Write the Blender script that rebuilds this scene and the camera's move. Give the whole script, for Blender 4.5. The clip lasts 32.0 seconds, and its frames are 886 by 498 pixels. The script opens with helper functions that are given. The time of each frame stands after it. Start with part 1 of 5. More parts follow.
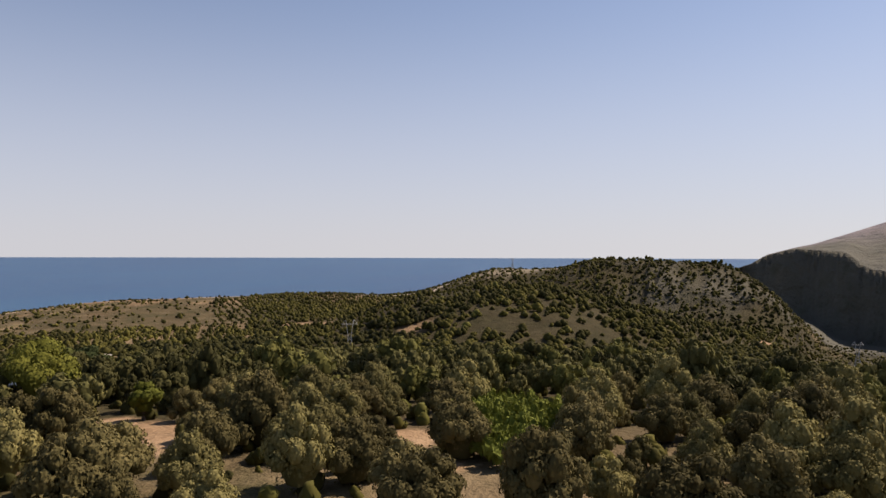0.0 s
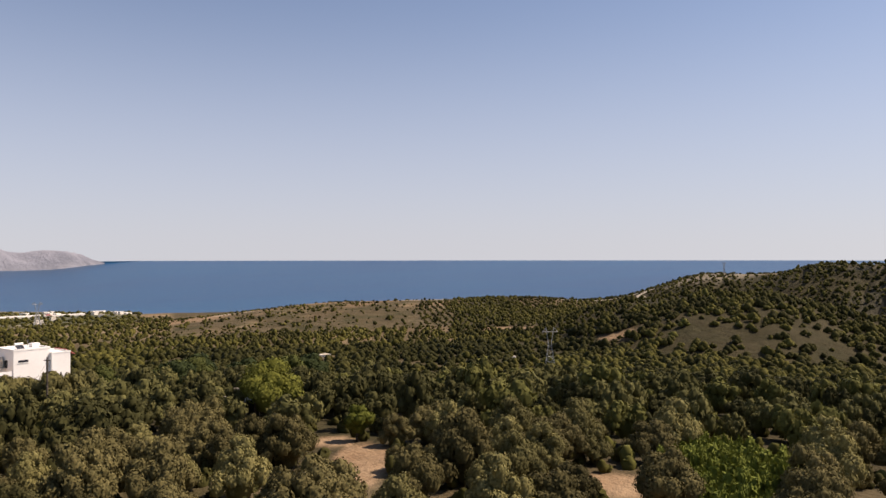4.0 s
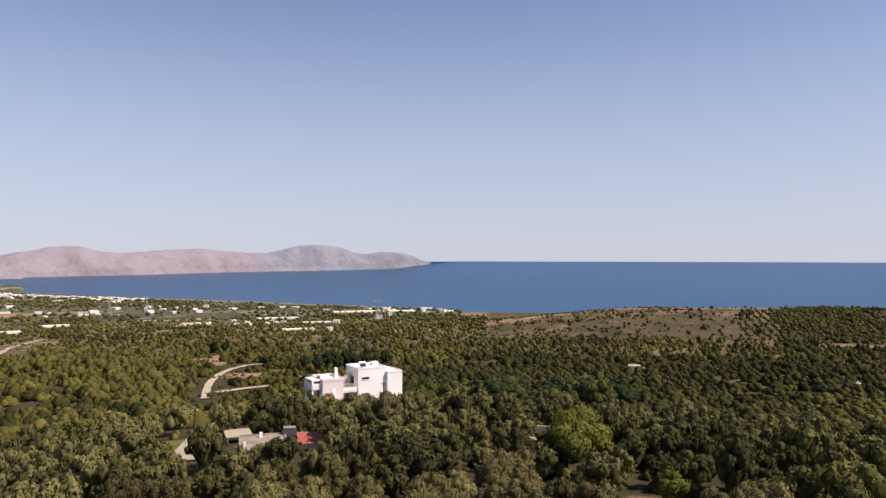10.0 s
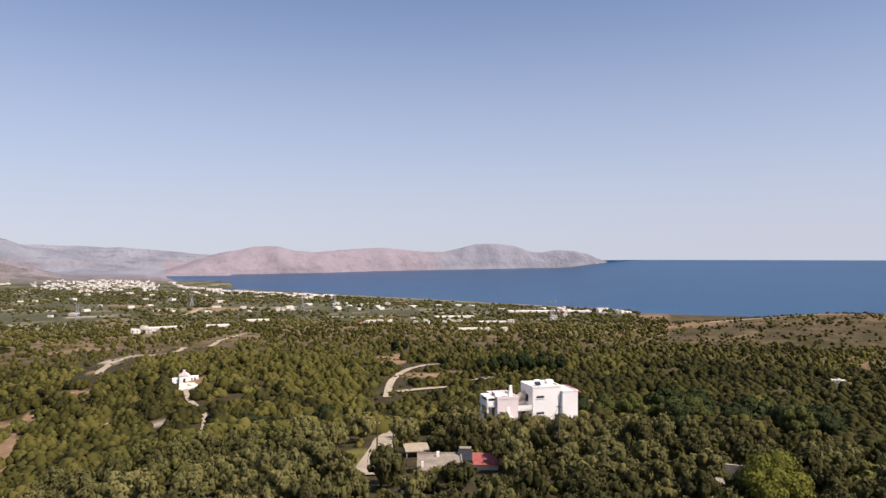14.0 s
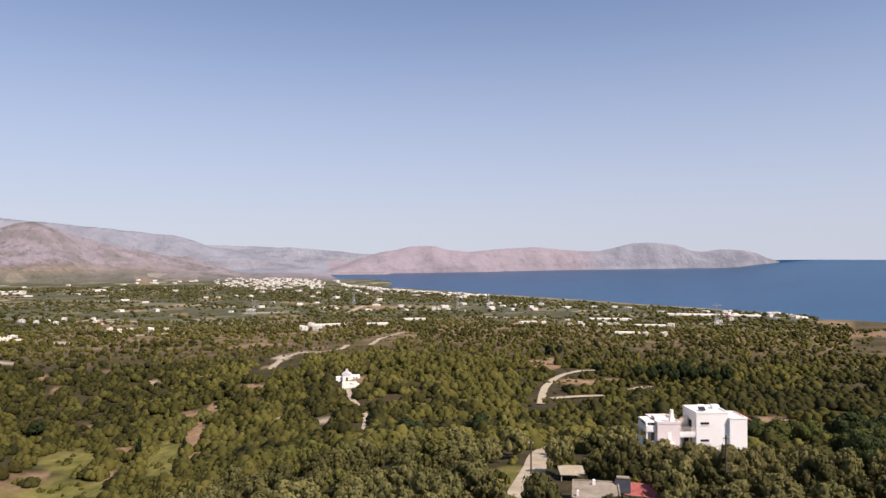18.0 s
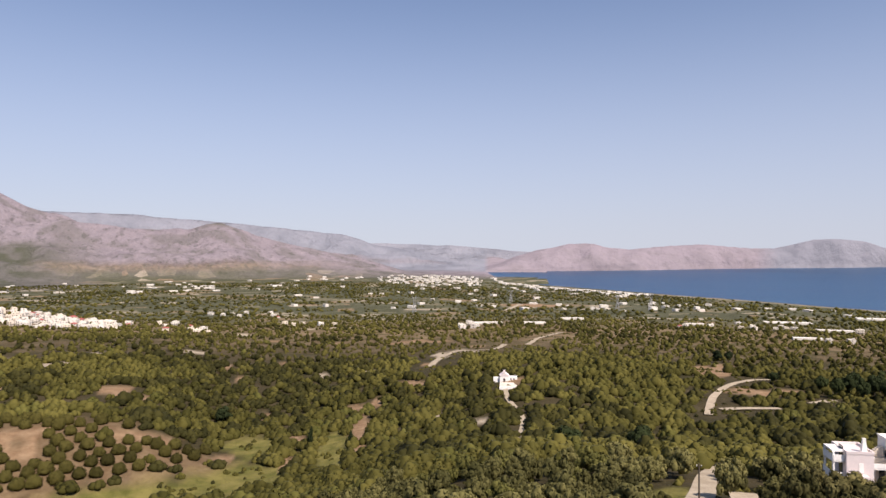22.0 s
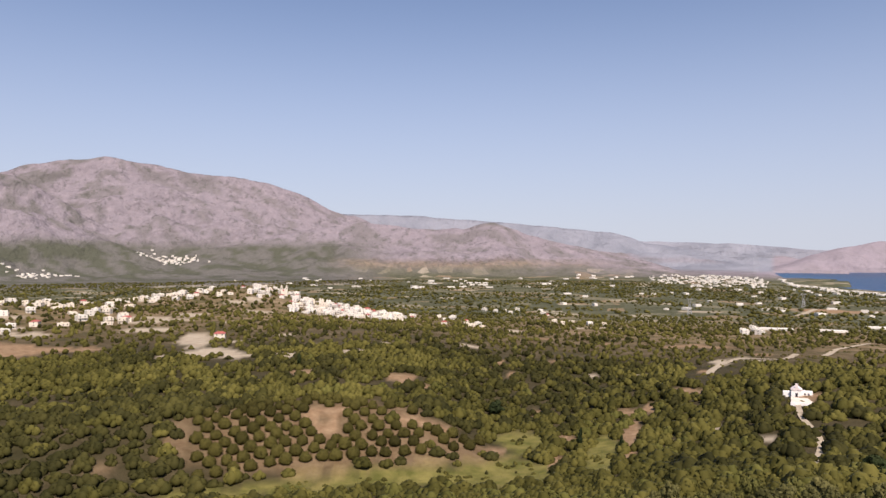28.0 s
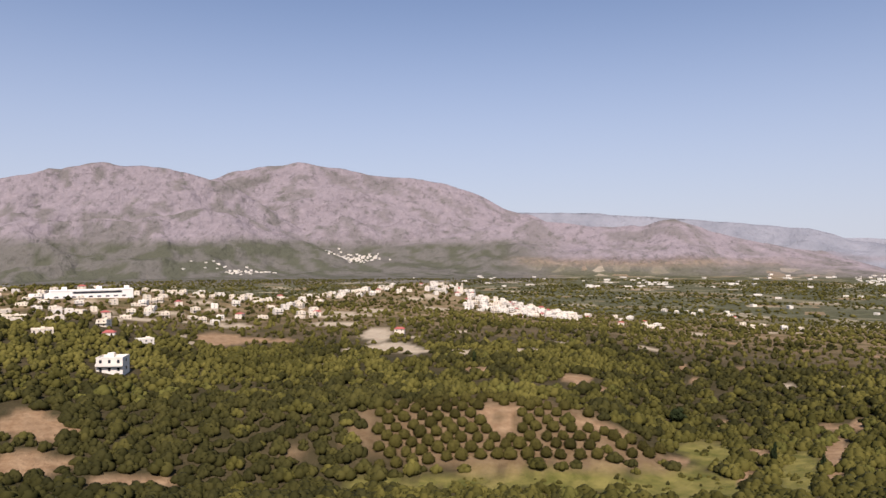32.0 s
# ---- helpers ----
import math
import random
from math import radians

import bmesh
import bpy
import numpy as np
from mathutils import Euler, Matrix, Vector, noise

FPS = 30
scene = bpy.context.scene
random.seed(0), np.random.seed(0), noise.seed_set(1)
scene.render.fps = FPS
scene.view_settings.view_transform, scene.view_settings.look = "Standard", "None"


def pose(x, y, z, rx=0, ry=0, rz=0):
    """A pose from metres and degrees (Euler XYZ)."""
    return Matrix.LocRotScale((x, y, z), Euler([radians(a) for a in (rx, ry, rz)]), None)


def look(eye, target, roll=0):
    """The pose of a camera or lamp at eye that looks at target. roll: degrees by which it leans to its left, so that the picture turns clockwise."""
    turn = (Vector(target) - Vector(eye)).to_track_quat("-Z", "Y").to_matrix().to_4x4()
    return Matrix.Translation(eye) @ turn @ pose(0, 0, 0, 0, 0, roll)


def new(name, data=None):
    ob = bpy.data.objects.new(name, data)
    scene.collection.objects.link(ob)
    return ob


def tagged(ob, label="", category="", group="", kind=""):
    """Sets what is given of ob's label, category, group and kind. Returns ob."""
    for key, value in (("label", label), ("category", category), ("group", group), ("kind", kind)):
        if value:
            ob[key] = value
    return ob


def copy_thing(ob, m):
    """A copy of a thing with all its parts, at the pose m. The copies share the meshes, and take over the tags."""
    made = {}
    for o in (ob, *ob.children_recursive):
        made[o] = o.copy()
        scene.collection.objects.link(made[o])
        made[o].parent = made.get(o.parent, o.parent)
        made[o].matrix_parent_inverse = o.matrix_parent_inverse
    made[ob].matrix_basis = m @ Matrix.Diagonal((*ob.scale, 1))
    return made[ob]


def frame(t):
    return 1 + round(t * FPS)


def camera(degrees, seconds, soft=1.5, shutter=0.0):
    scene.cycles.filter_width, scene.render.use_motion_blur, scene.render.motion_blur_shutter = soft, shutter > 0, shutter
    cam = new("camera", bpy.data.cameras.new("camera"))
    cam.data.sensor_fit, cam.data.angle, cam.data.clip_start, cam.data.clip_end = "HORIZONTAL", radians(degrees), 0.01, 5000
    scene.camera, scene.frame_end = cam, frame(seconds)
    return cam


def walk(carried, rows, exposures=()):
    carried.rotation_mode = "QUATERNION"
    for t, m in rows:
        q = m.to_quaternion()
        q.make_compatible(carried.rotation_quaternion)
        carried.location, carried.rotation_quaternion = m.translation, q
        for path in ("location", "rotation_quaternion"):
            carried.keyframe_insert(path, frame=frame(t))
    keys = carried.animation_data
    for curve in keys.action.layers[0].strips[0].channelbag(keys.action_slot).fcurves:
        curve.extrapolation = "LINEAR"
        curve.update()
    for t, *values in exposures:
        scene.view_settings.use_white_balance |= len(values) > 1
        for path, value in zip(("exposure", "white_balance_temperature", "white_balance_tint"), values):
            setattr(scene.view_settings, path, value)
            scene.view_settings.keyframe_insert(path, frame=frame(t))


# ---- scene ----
cam = camera(63.71, 32.0, soft=1.5)


def fly(x, y, z, pitch, lean, heading):
    """A drone's pose: degrees up, leaning to its left, turned left from +y."""
    return pose(x, y, z, 90, 0, heading) @ pose(0, 0, 0, pitch) @ pose(0, 0, 0, 0, 0, lean)


PATH = [
    (0, fly(0.00, 0.00, 135.00, 0.57, 0.15, -50.83)),
    (1, fly(0.11, 0.15, 135.57, 0.62, 0.10, -46.79)),
    (2, fly(0.22, 0.30, 136.26, 0.64, 0.06, -42.76)),
    (3, fly(0.32, 0.45, 137.04, 0.67, 0.00, -38.61)),
    (3.5, fly(0.37, 0.53, 137.45, 0.71, -0.03, -36.80)),
    (5.5, fly(0.55, 0.86, 139.19, 0.76, -0.06, -28.76)),
    (6, fly(0.59, 0.94, 139.64, 0.80, -0.07, -26.73)),
    (7, fly(0.67, 1.11, 140.55, 0.84, -0.05, -22.68)),
    (8, fly(0.73, 1.29, 141.46, 0.84, -0.00, -18.62)),
    (9, fly(0.79, 1.48, 142.37, 0.80, 0.05, -14.54)),
    (10, fly(0.84, 1.66, 143.28, 0.74, 0.09, -10.48)),
    (11, fly(0.88, 1.86, 144.18, 0.69, 0.09, -6.37)),
    (12, fly(0.91, 2.05, 145.07, 0.62, 0.07, -2.82)),
    (13, fly(0.93, 2.25, 145.95, 0.58, 0.02, 0.44)),
    (14, fly(0.94, 2.46, 146.80, 0.56, 0.01, 3.46)),
    (14.5, fly(0.93, 2.56, 147.22, 0.56, 0.01, 4.89)),
    (16.5, fly(0.89, 2.99, 148.83, 0.54, 0.01, 11.09)),
    (17, fly(0.87, 3.10, 149.20, 0.52, 0.01, 12.66)),
    (18, fly(0.81, 3.32, 149.92, 0.48, -0.01, 15.74)),
    (19, fly(0.74, 3.54, 150.57, 0.45, -0.02, 18.88)),
    (20, fly(0.64, 3.76, 151.15, 0.40, -0.02, 22.09)),
    (21, fly(0.53, 3.98, 151.66, 0.34, -0.01, 25.05)),
    (22, fly(0.39, 4.21, 152.07, 0.27, -0.03, 28.30)),
    (23, fly(0.23, 4.43, 152.39, 0.24, -0.01, 31.99)),
    (24, fly(0.04, 4.66, 152.62, 0.22, 0.01, 35.43)),
    (25, fly(-0.17, 4.88, 152.76, 0.18, 0.02, 38.96)),
    (25.5, fly(-0.29, 4.99, 152.79, 0.17, 0.02, 40.60)),
    (27.5, fly(-0.83, 5.43, 152.77, 0.16, 0.02, 47.67)),
    (28, fly(-0.99, 5.53, 152.75, 0.14, 0.02, 49.66)),
    (29, fly(-1.33, 5.74, 152.70, 0.12, 0.00, 53.06)),
    (30, fly(-1.70, 5.95, 152.71, 0.07, -0.03, 56.52)),
    (31, fly(-2.11, 6.14, 152.85, 0.03, -0.04, 59.93)),
    (32, fly(-2.56, 6.33, 153.21, 0.00, -0.09, 63.55)),
]
walk(cam, PATH, [(0, 0.41, 7150, 21), (4, 0.41, 7050, 21), (10, 0.41, 6550, 21), (24, 0.40, 6500, 21), (32, 0.36, 6500, 21)])

# ---- world, sun ----
SUN_AZ, SUN_EL = -118.0, 52.0
world = bpy.data.worlds.new("world")
scene.world = world
world.use_nodes = True
sky = world.node_tree.nodes.new("ShaderNodeTexSky")
sky.sky_type = "NISHITA"
sky.sun_disc = False
sky.sun_elevation = radians(SUN_EL)
sky.sun_rotation = radians(-SUN_AZ)
sky.altitude, sky.air_density, sky.dust_density, sky.ozone_density = 0, 1.0, 0.35, 2.2
back = world.node_tree.nodes["Background"]
back.inputs[1].default_value = 0.09
# pale haze low over the sea
veil = world.node_tree.nodes.new("ShaderNodeMix")
veil.data_type = "RGBA"
veil.inputs[7].default_value = (4.5, 4.95, 5.9, 1)
world.node_tree.links.new(sky.outputs[0], veil.inputs[6])
world.node_tree.links.new(veil.outputs[2], back.inputs[0])
# under the horizon the sky goes on as the haze over the sea
way = world.node_tree.nodes.new("ShaderNodeTexCoord")
split = world.node_tree.nodes.new("ShaderNodeSeparateXYZ")
join = world.node_tree.nodes.new("ShaderNodeCombineXYZ")
soft = world.node_tree.nodes.new("ShaderNodeVectorMath")
soft.operation = "LENGTH"
pair = world.node_tree.nodes.new("ShaderNodeCombineXYZ")
pair.inputs[1].default_value = 0.045
for start, end in ((way.outputs["Generated"], split.inputs[0]), (split.outputs[0], join.inputs[0]), (split.outputs[1], join.inputs[1]), (split.outputs[2], pair.inputs[0]),
                   (pair.outputs[0], soft.inputs[0]), (soft.outputs["Value"], join.inputs[2]), (join.outputs[0], sky.inputs[0])):
    world.node_tree.links.new(start, end)
fall = world.node_tree.nodes.new("ShaderNodeMapRange")
fall.interpolation_type = "SMOOTHSTEP"
fall.inputs[1].default_value, fall.inputs[2].default_value, fall.inputs[3].default_value, fall.inputs[4].default_value = 0.0, 0.40, 0.72, 0.05
world.node_tree.links.new(soft.outputs["Value"], fall.inputs[0])
world.node_tree.links.new(fall.outputs[0], veil.inputs[0])
sun_data = bpy.data.lights.new("sun", "SUN")
sun_data.energy, sun_data.angle, sun_data.color = 5.0, radians(0.53), (1.0, 0.93, 0.82)
sun = new("sun", sun_data)
a, e = radians(SUN_AZ), radians(SUN_EL)
sun.matrix_world = look((0, 0, 900), Vector((0, 0, 900)) - Vector((-math.sin(a) * math.cos(e), math.cos(a) * math.cos(e), math.sin(e))))

# ---- lie of the land ----
EYE = 147.0        # middle height of the drone over the sea
NEAR, FAR = 1500.0, 3250.0


def lattice(ix, iy, seed):
    h = (ix * 374761393 + iy * 668265263 + seed * 974634777).astype(np.int64) & 0xFFFFFFFF
    h = ((h ^ (h >> 13)) * 1274126177) & 0xFFFFFFFF
    return ((h ^ (h >> 16)) & 0xFFFF) / 65535.0


def value(x, y, seed=0):
    """Smooth noise from 0 to 1 on arrays."""
    x, y = np.asarray(x, float), np.asarray(y, float)
    ix, iy = np.floor(x).astype(np.int64), np.floor(y).astype(np.int64)
    fx, fy = x - ix, y - iy
    fx, fy = fx * fx * (3 - 2 * fx), fy * fy * (3 - 2 * fy)
    top = lattice(ix, iy, seed) * (1 - fx) + lattice(ix + 1, iy, seed) * fx
    low = lattice(ix, iy + 1, seed) * (1 - fx) + lattice(ix + 1, iy + 1, seed) * fx
    return top * (1 - fy) + low * fy


def fbm(x, y, octaves=4, seed=0, ridged=False):
    total, size, amount = 0.0, 1.0, 0.5
    for k in range(octaves):
        n = value(x * size, y * size, seed + 7 * k)
        total = total + amount * ((1 - np.abs(2 * n - 1)) if ridged else n)
        size, amount = size * 2.03, amount * 0.5
    return total


def bump(u, width):
    return np.exp(-(u / width) ** 2)


def shore(az):
    """Distance of the beach along a bearing."""
    return np.interp(az, [-90, -60, -12, 0, 10, 16, 20, 23.5, 24.8, 26], [1500, 1700, 1940, 2240, 2600, 2930, 3200, 3600, 4700, 30000])


def ridge(R, az, crest, bearings, degrees, foot, front, behind, seed, rough, grain=900.0):
    """A mountain chain: its skyline (degrees up along bearings), the distance of its crest, and its falls before and behind."""
    up = np.interp(az, bearings, degrees) + (fbm(az * 0.8, az * 0 + seed, 5, seed) - 0.48) * rough
    height = EYE + crest * np.tan(np.radians(up))
    x, y = np.sin(np.radians(az)) * R, np.cos(np.radians(az)) * R
    wx = x + 500 * (value(x / 1500, y / 1500, seed + 1) - 0.5)
    spur = fbm(wx / grain, y / grain * 0.8, 6, seed + 3, True)
    near = np.clip(1 - (crest - R) / front, 0, 1)
    up_hill = near ** (1.02 + 2.0 * np.clip(1.3 - 1.45 * spur, 0, 1.2))
    height = height + 75 * (crest / 5000) * (fbm(wx / grain * 1.7, y / grain * 1.7, 5, seed + 9, True) - 0.5) * np.clip(4 * near * (1 - near), 0, 1)
    down = np.clip((R - crest) / behind, 0, 1)
    return np.where(R < crest, foot + (height - foot) * up_hill, height - (height + 30) * down) - np.where(near <= 0, 60, 0)


def land(R, az):
    """Height over the sea at true distance R (m) and bearing az (degrees, left of +y)."""
    R, az = np.broadcast_arrays(np.asarray(R, float), np.asarray(az, float))
    h = np.interp(R, [0, 60, 100, 140, 170, 200, 250, 300, 400, 650, 950, 1200, 1500], [122, 120.5, 117, 111.5, 107.5, 101, 91.5, 84.5, 77, 64, 51, 38, 30])
    left = 1 / (1 + np.exp(-(az - 33) / 6))
    h = h - 26 * left * bump(R - 250, 170) - 10 * left * bump(R - 420, 130)          # valley of the orchard
    h = h + 38 * bump(az - 97, 17) * bump(np.log(np.maximum(R, 1) / 520), 0.55)       # shoulder with the villas
    h = h + 26 * bump(az - 70, 16) * bump(R - 720, 240)
    h = h + 52 * bump(az - 92, 19) * bump(R - 1080, 260)                              # village ridge
    h = h + 44 * bump(az - 65, 9) * bump(R - 1190, 190)
    h = h + 22 * bump(az - 64.3, 3.2) * bump(R - 1330, 110)
    # slope of the orchard, facing the drone, and the shelf behind it
    shelf = np.interp(R, [270, 296, 352, 420, 500, 700, 900], [58, 59.5, 76, 78, 79, 77, 58])
    on_shelf = np.clip((R - 268) / 28, 0, 1) * np.clip((900 - R) / 220, 0, 1) / (1 + np.exp(-(az - 48) / 1.6)) / (1 + np.exp((az - 84) / 3))
    h = h + (shelf - h) * on_shelf
    h = h - 7 * bump(az - 12, 14) * bump(R - 290, 90)
    h = h + 12 * bump(az - 20, 9) * bump(R - 430, 110)                                # knoll of the chapel
    # hills over the gorge
    spine, knoll = 72 * np.exp(-((az + 68) / 8.6) ** 4) * bump(R - 870, np.where(R < 870, 115, 240)), 66 * bump(az + 56, 6.5) * bump(R - 1000, np.where(R < 1000, 190, 260))
    h = h + np.maximum(spine, knoll) + 0.85 * np.minimum(spine, knoll)
    spur = np.interp(az, [-82, -77, -73, -66, -60, -54, -47, -40], [40, 60, 72, 90, 103, 101, 88, 60])
    h = np.maximum(h, spur - 34 * ((R - 610) / np.where(R < 610, 190, 120)) ** 2)
    bluff = np.clip((-63 - az) / 4, 0, 1) * bump(R - 790, 75)
    h = h + bluff * 26 * (fbm(az * 0.55 + 40, R / 90, 4, 17, True) - 0.5)
    h = h + 30 * bump(az + 42, 9) * bump(R - 1050, 260) + 27 * bump(az + 27, 11) * bump(R - 1000, 230)
    h = h + 8 * bump(az + 52, 12) * bump(R - 560, 180)
    h = h - 8 * bump(az + 35, 14) * bump(R - 330, 120)
    gorge = 1 / (1 + np.exp((az + 78 + (R - 900) / 260) / 0.5))
    h = h - 0.9 * gorge * (np.clip((R - 420) / 260, 0, 1)) * (h - 10)
    h = h + 2.2 * (fbm(np.sin(np.radians(az)) * R / 60, np.cos(np.radians(az)) * R / 60, 3, 5) - 0.45) * np.clip(R / 200, 0, 1)
    # plain and bay
    out = np.clip((R - 1500) / np.maximum(shore(az) - 1500, 50), 0, 3)
    plain = np.where(az < 25, 30 * (1 - out), 30 - (26 - 8 * np.clip((az - 25) / 4, 0, 1)) * np.clip((R - 1500) / 2500, 0, 1))
    h = np.where(R > 1500, np.where(az < -12, h - (R - 1500) * 0.1, plain), h)
    h = np.maximum(h, -25 - np.maximum(R - 1500, 0) * 0.02)
    # mountains
    edge = 1180 + 120 * np.sin(np.radians(az * 9)) + 60 * fbm(az * 0.8, az * 0, 3, 33)
    skyline = np.interp(az, [-98, -90, -82.7, -78.3, -77.1, -75.2, -74.2, -71], [9, 5.2, 2.45, 0.95, 0.68, 0.15, -0.5, -1.6])
    brow = EYE - 12 + edge * np.tan(np.radians(np.minimum(np.interp(az, [-84, -82.7, -81.5, -80.4, -77, -75, -74], [-1.4, -1.1, -0.8, 0.3, 0.6, 0.0, -0.6]), skyline - 0.06)))
    topw = EYE - 12 + 1750 * np.tan(np.radians(skyline))
    wall = np.where(R < edge, brow - np.clip((edge - R) / 36, 0, 1) ** 0.8 * 190, brow + (topw - brow) * np.clip((R - edge) / (1750 - edge), 0, 1)) - np.clip((R - 1750) / 500, 0, 1) * 250
    h = np.where(az < -71, np.maximum(h, wall), h)
    west = ridge(R, az, 5000, [64, 70, 73.5, 76.6, 80.4, 84.9, 89.7, 95.4, 106], [-2.5, -0.8, 1.0, 2.9, 5.25, 6.25, 6.4, 4.9, 4.0], 4, 1450, 1500, 41, 0.45, 800.0)
    east = ridge(R, az, 6300, [44, 52, 58, 62.8, 67.4, 72, 75, 77.5, 80.4, 86], [-2.5, 1.3, 3.2, 5.25, 5.85, 6.5, 6.85, 6.6, 5.8, 4.5], 4, 2300, 3000, 43, 0.45, 1000.0)
    massif = np.maximum(west, east)
    knob = ridge(R, az, 5000, [27, 33, 39, 43, 44.6, 45.6, 46.6, 48, 51.5, 56, 62, 75], [-2.5, -0.9, 0.5, 1.45, 2.1, 2.45, 2.3, 1.8, 1.9, 2.4, 1.4, -0.5], 4, 1300, 1500, 47, 0.35, 620.0)
    rear = ridge(R, az, 9000, [22, 29, 33.8, 36.2, 40.9, 47, 51.5, 58.7, 66], [-1.5, -0.1, 0.7, 1.5, 2.0, 2.5, 2.85, 3.0, 2.6], 4, 3000, 2600, 53, 0.2)
    low = ridge(R, az, 13000, [16, 20, 22.7, 27, 31, 36, 44], [-1.0, 0.0, 0.2, 0.6, 0.75, 0.9, 0.8], 2, 6500, 3000, 59, 0.12)
    inland = np.maximum(np.maximum(massif, knob), np.maximum(rear, low))
    h = np.where(az > 20, np.maximum(h, np.where(R > 2500, inland, -900)), h)
    # headland over the bay
    edge = np.interp(az, [-10, -7, 0, 13, 19, 21.5, 25, 27], [16000, 12500, 9700, 7000, 6500, 6400, 6100, 6000])
    crest = edge * 1.14
    cap = np.interp(az, [-10.5, -8.6, -7.3, -5.6, -4.4, -3.4, -2.3, -0.6, 0.8, 2.2, 3.4, 5, 8.3, 11, 13.6, 15.5, 16.4, 18.2, 19.3, 21, 22.5, 24, 27],
                    [-0.3, 0.05, 0.38, 0.5, 0.3, 0.38, 0.85, 1.0, 0.98, 0.62, 0.35, 0.36, 0.68, 0.55, 0.30, 0.48, 0.78, 0.76, 0.52, 0.2, -0.25, -0.9, -1.5])
    top = EYE + crest * np.tan(np.radians(cap))
    gully = fbm(az * 1.1 + R / 5000, R / 2500, 5, 61, True)
    rise = np.clip((R - edge) / (crest - edge), 0, 1)
    cape = np.where(R < edge, -900, 12 + (top - 12) * rise ** (0.35 + 1.1 * np.clip(1.2 - 1.3 * gully, 0, 1))) - np.clip((R - crest) / 2500, 0, 1) * 120
    cape = np.where((az > -10.5) & (az < 25), cape, -900)
    return np.maximum(h, cape)


def draw_in(R):
    """Far country is drawn in towards the eye, so that the whole bay fits in the world."""
    return np.where(R < NEAR, R, NEAR + FAR * (1 - np.exp(-(np.maximum(R, NEAR) - NEAR) / FAR)))


def spot(R, az, h):
    """World place of a point at true distance R, bearing az and height h."""
    r = draw_in(np.asarray(R, float))
    z = EYE - (EYE - h) * r / np.maximum(R, 1e-6)
    return -np.sin(np.radians(az)) * r, np.cos(np.radians(az)) * r, z


def on_land(R, az, lift=0.0):
    return Vector([float(v) for v in spot(R, az, land(R, az) + lift)])

# ---- materials ----


def material(name, rough=0.9, spec=0.2):
    m = bpy.data.materials.new(name)
    m.use_nodes = True
    b = m.node_tree.nodes["Principled BSDF"]
    b.inputs["Roughness"].default_value = rough
    b.inputs["Specular IOR Level"].default_value = spec
    return m, m.node_tree.nodes, m.node_tree.links, b


def ramp(nodes, stops):
    r = nodes.new("ShaderNodeValToRGB")
    el = r.color_ramp.elements
    while len(el) < len(stops):
        el.new(0.5)
    for k, (at, col) in enumerate(stops):
        el[k].position, el[k].color = at, (*col, 1)
    return r


def noise_node(nodes, links, scale, detail=4, source=None, rough=0.55):
    n = nodes.new("ShaderNodeTexNoise")
    n.inputs["Scale"].default_value, n.inputs["Detail"].default_value, n.inputs["Roughness"].default_value = scale, detail, rough
    if source is None:
        source = nodes.new("ShaderNodeNewGeometry").outputs["Position"]
    links.new(source, n.inputs["Vector"])
    return n


def mixed(nodes, links, factor, one, two, mode="MIX"):
    m = nodes.new("ShaderNodeMix")
    m.data_type, m.blend_type = "RGBA", mode
    for socket, v in ((m.inputs[0], factor), (m.inputs[6], one), (m.inputs[7], two)):
        if isinstance(v, (int, float)):
            socket.default_value = v
        elif isinstance(v, tuple):
            socket.default_value = (*v, 1)
        else:
            links.new(v, socket)
    return m.outputs[2]


def surface(name, one, two, scale, rough=0.9, bumpy=0.0, fine=12.0, spec=0.2, grit=0.2):
    """Two colours in soft patches, with finer grain and relief."""
    m, nodes, links, b = material(name, rough, spec)
    big = noise_node(nodes, links, scale)
    r = ramp(nodes, [(0.32, one), (0.68, two)])
    links.new(big.outputs[0], r.inputs[0])
    grain = noise_node(nodes, links, scale * fine, 3)
    g = ramp(nodes, [(0.3, (1 - grit, 1 - grit, 1 - grit)), (0.7, (1 + grit / 2, 1 + grit / 2, 1 + grit / 2))])
    links.new(grain.outputs[0], g.inputs[0])
    links.new(mixed(nodes, links, 1.0, r.outputs[0], g.outputs[0], "MULTIPLY"), b.inputs["Base Color"])
    if bumpy:
        bn = nodes.new("ShaderNodeBump")
        bn.inputs["Strength"].default_value, bn.inputs["Distance"].default_value = bumpy, 0.1
        links.new(grain.outputs[0], bn.inputs["Height"])
        links.new(bn.outputs[0], b.inputs["Normal"])
    return m


